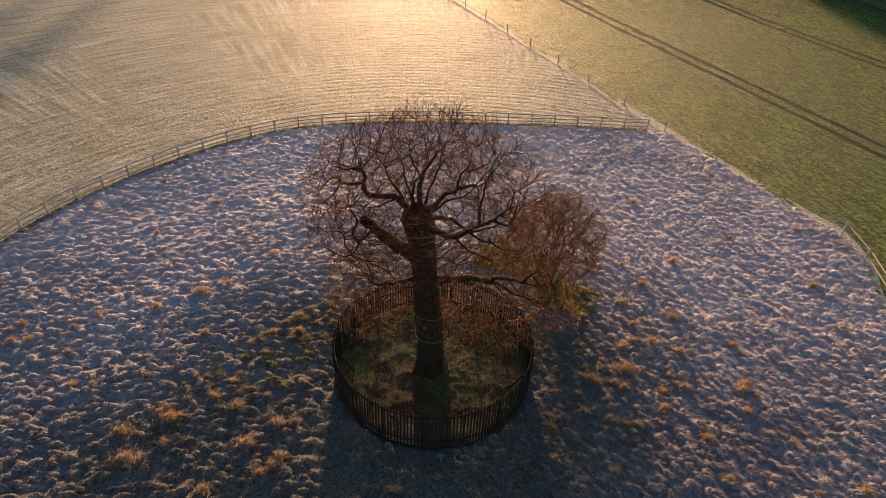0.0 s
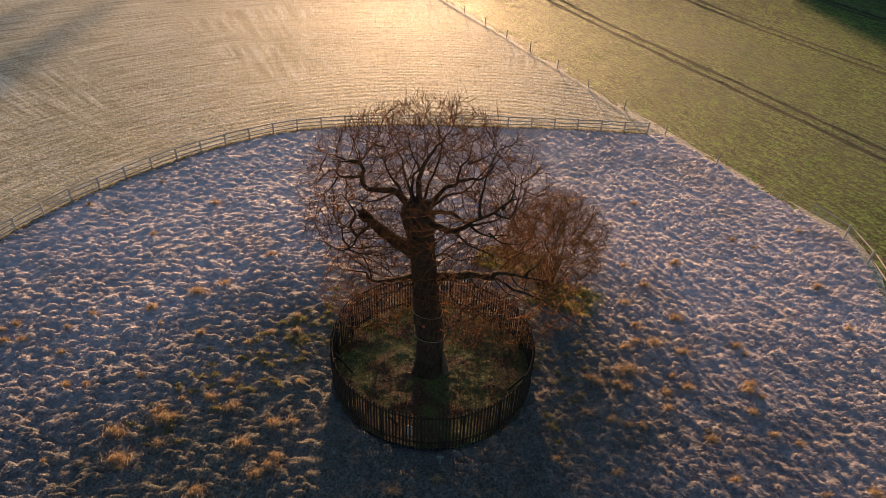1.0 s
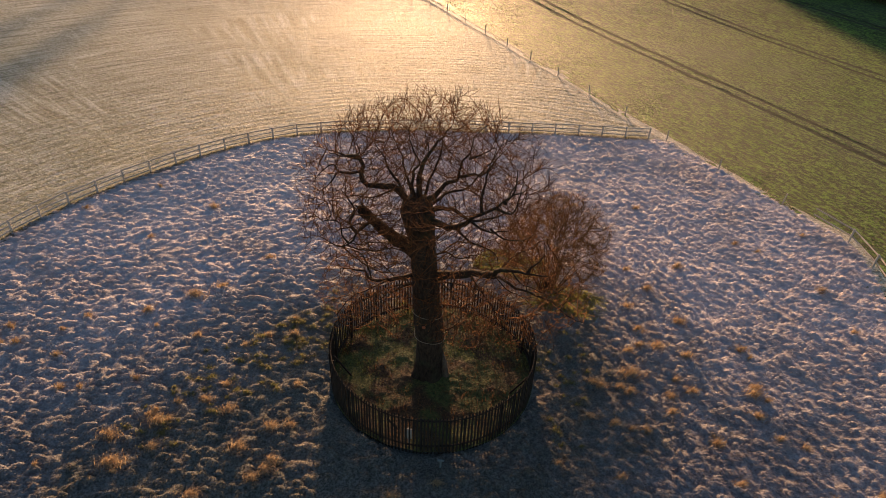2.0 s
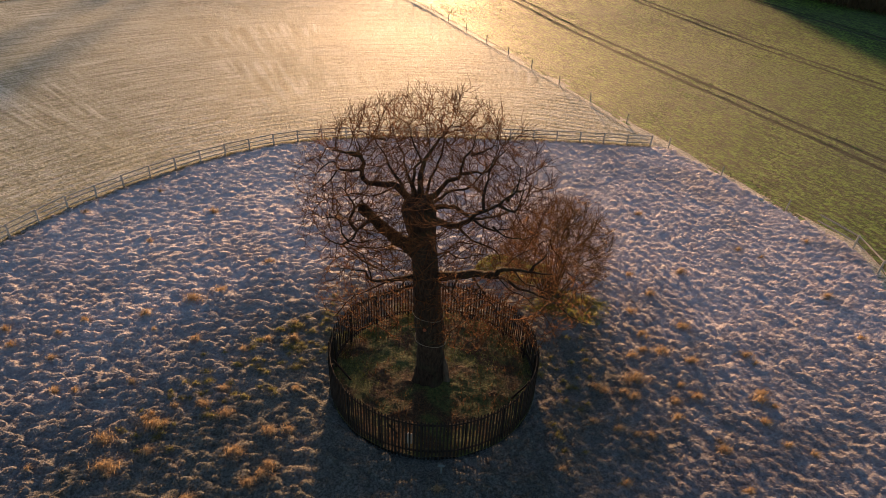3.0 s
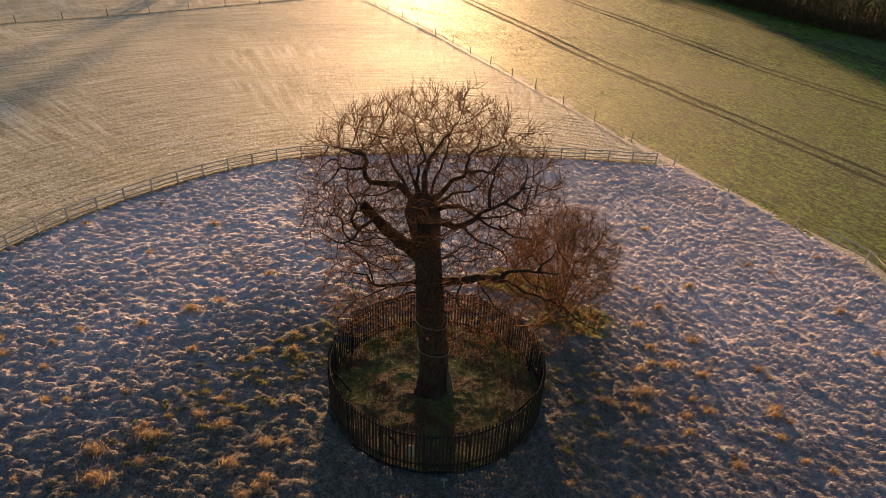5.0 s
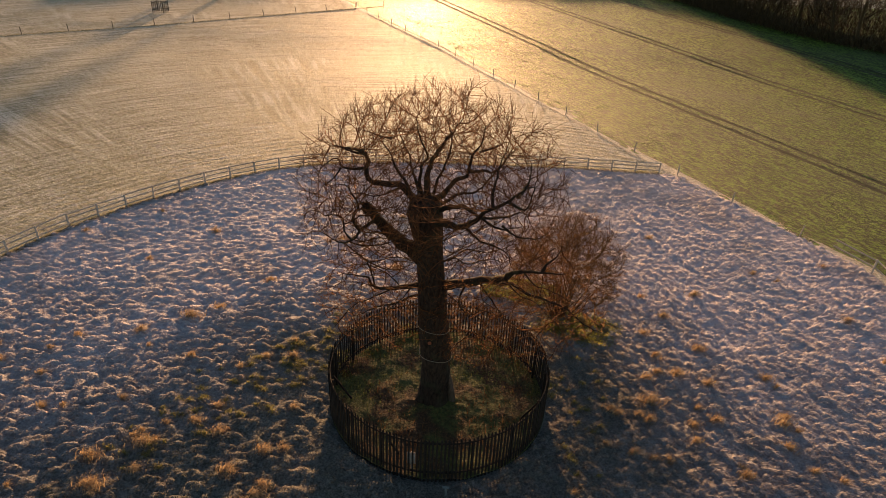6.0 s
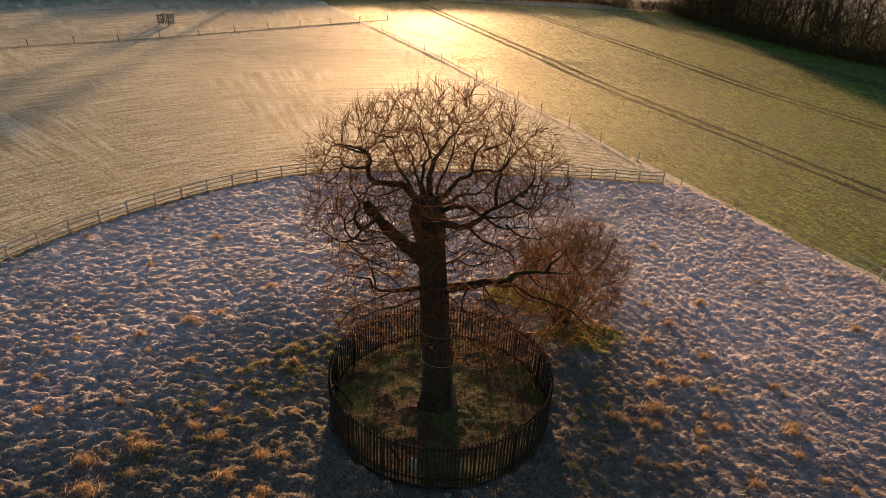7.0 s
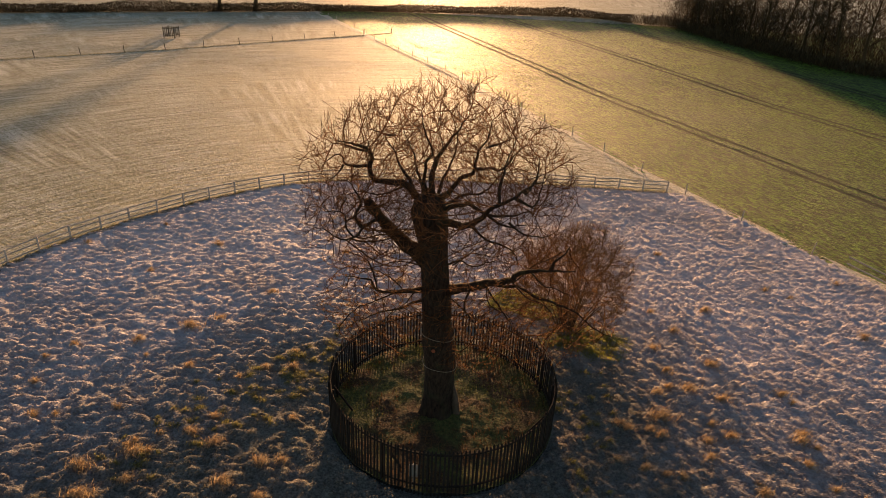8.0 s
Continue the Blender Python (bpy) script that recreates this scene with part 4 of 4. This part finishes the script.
def pale_mesh(high, wide, deep):
    bm = bmesh.new()
    v = [bm.verts.new(p) for p in ((-wide / 2, -deep / 2, 0), (wide / 2, -deep / 2, 0), (wide / 2, deep / 2, 0), (-wide / 2, deep / 2, 0))]
    w = [bm.verts.new((p.co.x * 0.94, p.co.y * 0.94, high - 0.12)) for p in v]
    tip = [bm.verts.new((0.0, p, high)) for p in (-deep / 3, deep / 3)]
    for k in range(4):
        bm.faces.new((v[k], v[(k + 1) % 4], w[(k + 1) % 4], w[k]))
    bm.faces.new((w[0], w[1], tip[0]))
    bm.faces.new((w[1], w[2], tip[1], tip[0]))
    bm.faces.new((w[2], w[3], tip[1]))
    bm.faces.new((w[3], w[0], tip[0], tip[1]))
    bm.faces.new(v[::-1])
    me = bpy.data.meshes.new("pale")
    bm.to_mesh(me)
    bm.free()
    me.materials.append(PALE)
    return me


pale_kinds = [pale_mesh(RING_H + 0.25, w, 0.035) for w in (0.080, 0.085, 0.090)]
PALES = 196
for k in range(PALES):
    a = 2 * math.pi * (k + random.uniform(-0.03, 0.03)) / PALES
    ob = child("pale", random.choice(pale_kinds), ring)
    ob.matrix_basis = (pose(RING_R * math.cos(a), RING_R * math.sin(a), -0.05, 0, 0, math.degrees(a) + 90 + random.uniform(-3, 3))
                       @ pose(0, 0, -0.2, random.gauss(0, 0.4), random.gauss(0, 0.35)) @ Matrix.Diagonal((1, 1, random.uniform(0.985, 1.01), 1)))
POSTS = 16
for level in (0.45, RING_H - 0.32):
    for k in range(POSTS):
        a0, a1 = 2 * math.pi * k / POSTS, 2 * math.pi * (k + 1) / POSTS
        bm, q = bmesh.new(), RING_R - 0.065
        pts = [Vector((q * math.cos(a), q * math.sin(a), level)) for a in np.linspace(a0, a1, 4)]
        for p0, p1 in zip(pts, pts[1:]):
            bar(bm, p0, p1, 0.05, 0.10)
        part("rail", bm, PALE, ring)
for k in range(POSTS):
    a, q = 2 * math.pi * k / POSTS, RING_R - 0.15
    bm = bar(bmesh.new(), (q * math.cos(a), q * math.sin(a), -0.1), (q * math.cos(a), q * math.sin(a), RING_H - 0.3), 0.11, 0.11, bevel=0.012)
    part("post", bm, PALE, ring)
for a in (3.36, -0.28, 1.9, 4.4):
    q, w = RING_R - 0.2, RING_R - 1.15
    bm = bar(bmesh.new(), (w * math.cos(a), w * math.sin(a), 0.0), (q * math.cos(a), q * math.sin(a), 1.7), 0.09, 0.09, bevel=0.01)
    part("brace", bm, PALE, ring)


# longer grass against the far side of the fence
a, q = rng.uniform(0.1, 3.04, 9000), RING_R + rng.normal(0.0, 0.55, 9000)
ok = np.abs(q - RING_R) > 0.12
a, q = a[ok], q[ok]
blades("ring_grass", q * np.cos(a), q * np.sin(a), np.full(a.size, 0.0), rng.uniform(0, 6.28, a.size), rng.uniform(0.12, 0.40, a.size) * (0.5 + 0.7 * lattice(a * 4, q * 0.5, 71)),
       rng.uniform(0.014, 0.03, a.size), rng.uniform(0.1, 0.7, a.size), GREEN_GRASS, "longer grass grown up against the round fence", "grass", False)
# small things at the round fence
marker = thing("marker_post", "short grey-green marker post with a plate outside the round fence", "marker post")
GREY = wood_material("grey_green_paint", (0.10, 0.13, 0.13), (0.18, 0.22, 0.22))
part("post", bar(bmesh.new(), (1.06, -6.4, -0.1), (1.06, -6.4, 0.62), 0.10, 0.10, 1.0, 0.01), GREY, marker)
part("plate", bar(bmesh.new(), (1.06, -6.44, 0.62), (1.06, -6.36, 0.70), 0.30, 0.24, 1.0, 0.01), GREY, marker)
board = thing("notice_board", "plain pale weathered board fixed inside the round fence", "board")
part("panel", bar(bmesh.new(), (-0.62, -RING_R + 0.20, 0.75), (-0.62, -RING_R + 0.20, 1.45), 0.36, 0.03, 1.0, 0.004), RAIL, board)
part("stake", bar(bmesh.new(), (-0.62, -RING_R + 0.24, -0.1), (-0.62, -RING_R + 0.24, 1.45), 0.06, 0.05), RAIL, board)


# ---- post and rail fence round the meadow ----
def timber(name, a, b, w, d, material, parent, bevel=0.012):
    return part(name, bar(bmesh.new(), a, b, w, d, 1.0, bevel), material, parent)


rail_fence = thing("rail_fence", "weathered grey post and rail fence curving round the meadow", "fence")
shown = [p for p in fence_line if p.y > 2]
for k, p in enumerate(shown):
    lean = Vector((random.gauss(0, 0.025), random.gauss(0, 0.025), 0))
    timber("post", p - Vector((0, 0, 0.2)), p + lean + Vector((0, 0, 1.2)), 0.13, 0.13, RAIL, rail_fence, 0.02)
    if k + 1 < len(shown):
        q = shown[k + 1]
        out = Vector((q.y - p.y, p.x - q.x, 0)).normalized() * -0.085
        for h in (0.32, 0.70, 1.08):
            d0, d1 = random.gauss(0, 0.025), random.gauss(0, 0.025)
            timber("rail", p + out + Vector((0, 0, h + d0)), q + out + Vector((0, 0, h + d1)), 0.045, 0.10, RAIL, rail_fence, 0.01)
far_posts = [p for p in smooth_line([(-60, 168, 0), (-21.0, 107.6, 0), (-15.2, 98.8, 0), (-8.6, 89.0, 0), (-2.1, 77.6, 0), (2.9, 68.6, 0), (7.1, 60.4, 0), (11.3, 52.6, 0), (16.9, 41.9, 0), (21.4, 33.3, 0), (25.3, 26.8, 0), (28.83, 20.88, 0)], 7.05)]
for k, p in enumerate(far_posts):
    wire_post = thing("fence_post", "slim pale wooden fence post in a strip of long grass", "fence post", "posts of the field boundary")
    z = float(hill(p.y))
    lean = Vector((random.gauss(0, 0.05), random.gauss(0, 0.04), 0))
    timber("post", p + Vector((0, 0, z - 0.2)), p + lean + Vector((0, 0, z + 1.12)), 0.10, 0.10, RAIL, wire_post, 0.02)
end_rails = thing("end_rails", "short length of grey timber rails at the bend of the boundary", "fence")
ends = [Vector((28.83, 20.88, 0)), Vector((30.45, 17.77, 0)), Vector((30.6, 14.3, 0)), Vector((30.2, 9.5, 0))]
for p, q in zip(ends, ends[1:]):
    timber("post", q - Vector((0, 0, 0.2)), q + Vector((0.06, 0, 1.25)), 0.13, 0.13, RAIL, end_rails, 0.02)
    timber("rail", p + Vector((0.09, 0, 1.15)), q + Vector((0.09, 0, 1.12)), 0.05, 0.11, RAIL, end_rails)
    timber("rail", p + Vector((0.09, 0, 0.6)), q + Vector((0.09, 0, 0.58)), 0.05, 0.11, RAIL, end_rails)
far_line = smooth_line([(-105, 62, 0), (-82.4, 82.3, 0), (-76.4, 86.9, 0), (-64.4, 95.6, 0), (-53.2, 105.9, 0), (-40, 118, 0), (-25, 131, 0)], 7.35)
for p in far_line:
    far_post = thing("fence_post", "slim dark wooden fence post far across the pasture", "fence post", "posts across the pasture")
    z = float(hill(p.y))
    timber("post", p + Vector((0, 0, z - 0.2)), p + Vector((random.gauss(-0.08, 0.06), 0, z + 1.3)), 0.10, 0.10, PALE, far_post, 0.02)
qx, qy = np.array([[p.x, p.y] for p in far_line]).T
k = rng.integers(0, qx.size - 1, 7000)
t, q = rng.random(k.size), rng.normal(0, 0.28, k.size)
bx, by = qx[k] + (qx[k + 1] - qx[k]) * t + q * 0.7, qy[k] + (qy[k + 1] - qy[k]) * t - q * 0.7
blades("uncut_strip", bx, by, hill(by) - 0.04, rng.uniform(0, 6.28, k.size), rng.uniform(0.08, 0.24, k.size), rng.uniform(0.05, 0.10, k.size), rng.uniform(0.2, 1.0, k.size),
       PASTURE_BLADES, "strip of uncut grass under the far posts", "grass", False)

# square guard round a young tree in the pasture
GUARD = wood_material("guard_timber", (0.09, 0.07, 0.05), (0.21, 0.17, 0.12))
guard = thing("tree_guard", "square wooden tree guard of upright slats in the pasture", "tree guard")
gc, gz0 = Vector((-71.0, 108.0, 0)), float(hill(108.0))
for sx, sy in ((-1, -1), (1, -1), (1, 1), (-1, 1)):
    p = gc + Vector((sx * 1.15, sy * 1.15, gz0))
    timber("post", p - Vector((0, 0, 0.2)), p + Vector((0, 0, 2.25)), 0.14, 0.14, GUARD, guard, 0.02)
for (ax, ay), (bx_, by_) in (((-1, -1), (1, -1)), ((1, -1), (1, 1)), ((1, 1), (-1, 1)), ((-1, 1), (-1, -1))):
    a, b = gc + Vector((ax * 1.15, ay * 1.15, gz0)), gc + Vector((bx_ * 1.15, by_ * 1.15, gz0))
    for h in (0.5, 1.9):
        timber("rail", a + Vector((0, 0, h)), b + Vector((0, 0, h)), 0.05, 0.1, GUARD, guard)
    for k in range(1, 6):
        p = a.lerp(b, k / 6)
        timber("slat", p + Vector((0, 0, 0.05)), p + Vector((0, 0, 2.1)), 0.07, 0.03, GUARD, guard, 0.0)

# ---- long grass under the fences ----
bank_line = edge_line
bv, buv = [], []
for k, p in enumerate(bank_line):
    d = (bank_line[min(k + 1, len(bank_line) - 1)] - bank_line[max(k - 1, 0)]).normalized()
    s = Vector((-d.y, d.x, 0))
    for w, h in ((-1.2, -0.06), (-0.7, 0.0), (-0.3, 0.02), (0.15, 0.01), (0.55, 0.03), (1.1, -0.06)):
        w += 0.25 * (noise.noise(p * 0.4 + Vector((w, 0, 3))))
        q = p + s * w
        bv.append((q.x, q.y, float(hill(q.y)) + h + 0.03 * noise.noise(q * 1.3)))
        buv.append((k * 0.3 + 200, w * 1.2))
tagged(new("grass_bank", mesh_of("grass_bank", bv, grid_faces(len(bank_line), 6)[:, ::-1], BANK, True, buv)), "low bank of pale frosted grass between the fields", "bank", kind="structure")
ex, ey = np.array([[p.x, p.y] for p in edge_line if -12 < p.y < 120]).T
k = rng.integers(0, ex.size - 1, 9000)
t = rng.random(k.size)
wide_strip = rng.normal(0, 0.17, k.size) + rng.choice([-0.55, 0.55], k.size)
bx, by = ex[k] + (ex[k + 1] - ex[k]) * t, ey[k] + (ey[k + 1] - ey[k]) * t
bx, by = bx + wide_strip * NX, by + wide_strip * NY
blades("boundary_grass", bx, by, hill(by) + 0.01, rng.uniform(0, 6.28, bx.size), rng.uniform(0.04, 0.09, bx.size), rng.uniform(0.04, 0.08, bx.size), rng.uniform(0.4, 1.3, bx.size),
       STRAW, "pale long frosted grass along the field boundary")
fx, fy = np.array([[p.x, p.y] for p in shown]).T
k = rng.integers(0, fx.size - 1, 10000)
t, s = rng.random(k.size), rng.normal(0, 0.16, k.size)
bx, by = fx[k] + (fx[k + 1] - fx[k]) * t, fy[k] + (fy[k + 1] - fy[k]) * t
blades("fence_grass", bx + s * 0.5, by + s, np.full(k.size, -0.02), rng.uniform(0, 6.28, k.size), rng.uniform(0.12, 0.40, k.size), rng.uniform(0.015, 0.03, k.size),
       rng.uniform(0.2, 1.0, k.size), PASTURE_BLADES, "longer grass left uncut under the rail fence")

# darker strip of grass along the near foot of the rail fence
k = rng.integers(0, fx.size - 1, 9000)
t, s = rng.random(k.size), rng.uniform(0.0, 0.6, k.size) ** 1.2
ux, uy = fx[k + 1] - fx[k], fy[k + 1] - fy[k]
bx, by = fx[k] + ux * t + s * uy / np.hypot(ux, uy), fy[k] + uy * t - s * ux / np.hypot(ux, uy)
blades("fence_foot_grass", bx, by, height_at(bx, by) - 0.02, rng.uniform(0, 6.28, k.size), rng.uniform(0.08, 0.20, k.size), rng.uniform(0.02, 0.05, k.size),
       rng.uniform(0.2, 1.1, k.size), DARK_GRASS, "dark grass at the foot of the rail fence", "grass", False)

# a patch of bright unfrosted grass in the lee of the thicket
a, r = rng.uniform(0, 6.28, 8000), rng.random(8000) ** 0.6 * (0.75 + 0.5 * rng.random(8000))
bx, by = 7.9 + np.cos(a) * r * 2.4, 7.4 + np.sin(a) * r * 1.6 + 0.3 * np.cos(a * 3)
blades("yellow_grass", bx, by, height_at(bx, by) - 0.02, rng.normal(-1.2, 0.8, bx.size), rng.uniform(0.10, 0.28, bx.size), rng.uniform(0.015, 0.03, bx.size), rng.uniform(0.3, 1.1, bx.size),
       YELLOW_GRASS, "bright yellow-green grass beside the thicket")
a, r = rng.uniform(0, 6.28, 9000), np.sqrt(rng.random(9000))
bx, by = 4.4 + np.cos(a) * r * 2.6, 11.0 + np.sin(a) * r * 1.6 + 0.3 * np.cos(a * 3)
blades("yellow_grass", bx, by, height_at(bx, by) - 0.02, rng.normal(-1.2, 0.8, bx.size), rng.uniform(0.15, 0.36, bx.size), rng.uniform(0.015, 0.03, bx.size), rng.uniform(0.3, 1.1, bx.size),
       YELLOW_GRASS, "yellow-green grass behind the thicket")
# tall dry tufts that stand out of the meadow
tufts = [(-15.8, 4.7, 1.0), (-14.5, 5.9, 0.7), (-18.0, 2.9, 0.7), (-13.5, -5.3, 1.0), (-15.3, -6.4, 0.9), (-14.4, -7.9, 1.2), (-7.7, -5.0, 0.7), (-10.2, -4.2, 0.7),
         (14.9, 6.1, 0.8), (11.1, 1.1, 1.1), (13.1, 3.6, 0.8), (14.3, 0.1, 0.7), (13.5, 9.4, 0.6), (11.9, 7.3, 0.6), (12.2, 5.0, 0.6), (-4.5, 12.5, 0.9), (-12.5, 9.5, 0.6)]
more = [(-30 + 58 * a, -12 + 34 * b, 0.35 + 0.35 * c) for a, b, c in rng.random((26, 3))]
more += [(-26 + 48 * a, -12 + 16 * b, 0.22 + 0.28 * c) for a, b, c in rng.random((60, 3))]
more += [(-19 + 12 * a, -10 + 8 * b, 0.4 + 0.5 * c) for a, b, c in rng.random((9, 3))]
more += [(8 + 12 * a, -4 + 10 * b, 0.35 + 0.4 * c) for a, b, c in rng.random((14, 3))]


def tuft_field(name, spots, dense, low, high, material, label):
    """Tufts of longer grass, each a clump of blades round its spot."""
    clumps = []
    for x, y, q in spots:
        if np.hypot(x, y) < RING_R + 0.6 or not inside(np.array([x]), np.array([y]), meadow_poly)[0]:
            continue
        n = int(dense * q)
        a, r = rng.uniform(0, 6.28, n), np.abs(rng.normal(0, 0.27 * q, n))
        clumps.append(np.stack([x + np.cos(a) * r * 1.4, y + np.sin(a) * r, a * 0.3 - 1.2 + rng.normal(0, 0.7, n), rng.uniform(low, high, n) * (0.55 + 0.5 * q)]))
    bx, by, way, tall = np.concatenate(clumps, 1)
    return blades(name, bx, by, height_at(bx, by) - 0.02, way, tall, rng.uniform(0.012, 0.026, bx.size), rng.uniform(0.4, 1.2, bx.size), material, label, "grass tufts")


tuft_field("dry_tufts", tufts + more, 230, 0.28, 0.65, DRY, "tufts of tall dry orange grass standing out of the frost")
mossy = [(-14 + 8.5 * a + 3.0 * (b - 0.5), -5 + 9.5 * a + 5.0 * (c - 0.5), 0.3 + 0.4 * d) for a, b, c, d in rng.random((100, 4))]
mossy += [(6.4 + 2.4 * a, -4.5 + 9 * b, 0.25 + 0.3 * c) for a, b, c in rng.random((26, 3))]
tuft_field("olive_tufts", mossy, 120, 0.16, 0.38, OLIVE, "low olive-green tufts free of frost near the tree")


# ---- far hedge and wood ----
def leafy_line(name, points, high, deep, per_metre, material, label, category, clump=1.0):
    line = smooth_line(points, 1.0)
    lx, ly = np.array([[p.x, p.y] for p in line]).T
    k = rng.integers(0, lx.size - 1, int(per_metre * lx.size))
    t = rng.random(k.size)
    x = lx[k] + (lx[k + 1] - lx[k]) * t + rng.normal(0, deep, k.size)
    y = ly[k] + (ly[k + 1] - ly[k]) * t + rng.normal(0, deep, k.size)
    top = high * (0.55 + 0.8 * lattice(x * 0.13, y * 0.13, 51))
    z = hill(y) + rng.random(k.size) ** 1.3 * top * 0.7
    return blades(name, x, y, z, rng.uniform(0, 6.28, k.size), rng.uniform(0.4, 1.2, k.size) * min(1.5, 0.5 + 0.3 * high) / clump, rng.uniform(0.05, 0.14, k.size) * clump, rng.uniform(0.1, 1.3, k.size) * clump ** 0.5,
                  material, label, category, False)


leafy_line("far_hedge", [(-190, 95, 0), (-126, 127, 0), (-103, 139, 0), (-72, 153, 0), (-49, 163, 0), (-20, 171, 0), (8, 177, 0), (25, 177.5, 0), (36, 171, 0)], 2.9, 0.8, 270, FARWOOD,
           "far bare hedge along the end of the fields", "hedge", 2.4)
leafy_line("wood_canopy", [(52, 180, 0), (56, 170, 0), (63, 150, 0), (72, 136, 0), (90, 122, 0), (115, 108, 0)], 27.0, 3.2, 480, FARWOOD,
           "dense dark canopy of the wood", "wood")
leafy_line("wood_thicket", [(48, 176, 0), (52, 168, 0), (59, 145, 0), (66.5, 129, 0), (79, 114, 0), (102, 98, 0), (145, 78, 0)], 11.0, 2.4, 260, FARWOOD,
           "dense dark saplings and brush inside the wood", "undergrowth")
leafy_line("wood_undergrowth", [(37, 170, 0), (47, 165, 0), (56, 142, 0), (63.2, 126, 0), (75, 110, 0), (98, 93, 0), (140, 74, 0)], 3.0, 1.6, 200, FARWOOD,
           "dark brambles and scrub along the edge of the wood", "undergrowth")


def far_tree(seed, high):
    """A bare woodland tree: trunk, boughs and a mesh of twigs."""
    random.seed(seed)
    ob = thing("woodland_tree", "bare dark tree at the edge of a wood", "tree", "trees of the wood")
    trunk_line = wavy(Vector((0, 0, -0.3)), Vector((0, 0, 1)), high * 0.72, 7, 0.08)
    one, crown = Tubes(), Tubes()
    one.add(trunk_line, [0.42 * (1 - 0.8 * i / 7) for i in range(8)], 8)
    branch_out(crown, trunk_line, [20, 6, 3], [high * 0.30, high * 0.14, high * 0.08], [0.13, 0.075, 0.055], 0.75, 0.35, 0, 0.12)
    child("trunk", one.mesh("trunk", FARWOOD), ob)
    child("crown", crown.mesh("crown", FARWOOD), ob)
    return ob


kinds = [far_tree(21, 21.0), far_tree(22, 19.0), far_tree(23, 24.0)]
edge = smooth_line([(50, 168, 0), (53.5, 156, 0), (58, 144, 0), (63.5, 128, 0), (76, 112, 0), (100, 95, 0), (130, 80, 0)], 5.4)
spots = [(p.x + 3.4 * row + random.gauss(0, 0.8), p.y + 4.6 * row + random.gauss(0, 0.8)) for row in range(1) for p in edge]
for k, (x, y) in enumerate(spots):
    m = pose(x, y, float(hill(y)), 0, 0, random.uniform(0, 360))
    if k < 3:
        kinds[k].matrix_basis = m
    else:
        copy_thing(kinds[k % 3], m)
def hedge_tree(seed, high):
    """A tall tree of the hedge, with a clear trunk below a wide dense crown."""
    random.seed(seed)
    ob = thing("hedgerow_tree", "tall bare hedgerow tree far across the pasture", "tree", "trees of the hedge")
    trunk_line = wavy(Vector((0, 0, -0.3)), Vector((0, 0, 1)), high * 0.82, 8, 0.07)
    one, crown = Tubes(), Tubes()
    one.add(trunk_line, [0.62 * (1 - 0.8 * i / 8) for i in range(9)], 9)
    branch_out(crown, trunk_line, [30, 9, 6], [high * 0.30, high * 0.15, high * 0.085], [0.17, 0.10, 0.075], 0.75, 0.22, 0, 0.5)
    child("trunk", one.mesh("trunk", FARWOOD), ob)
    child("crown", crown.mesh("crown", FARWOOD), ob)
    return ob


for seed, x, y, high in ((31, -70.5, 154.0, 20.0), (32, -79.5, 151.0, 18.5)):
    hedge_tree(seed, high).matrix_basis = pose(x, y, float(hill(y)), 0, 0, seed * 40.0)
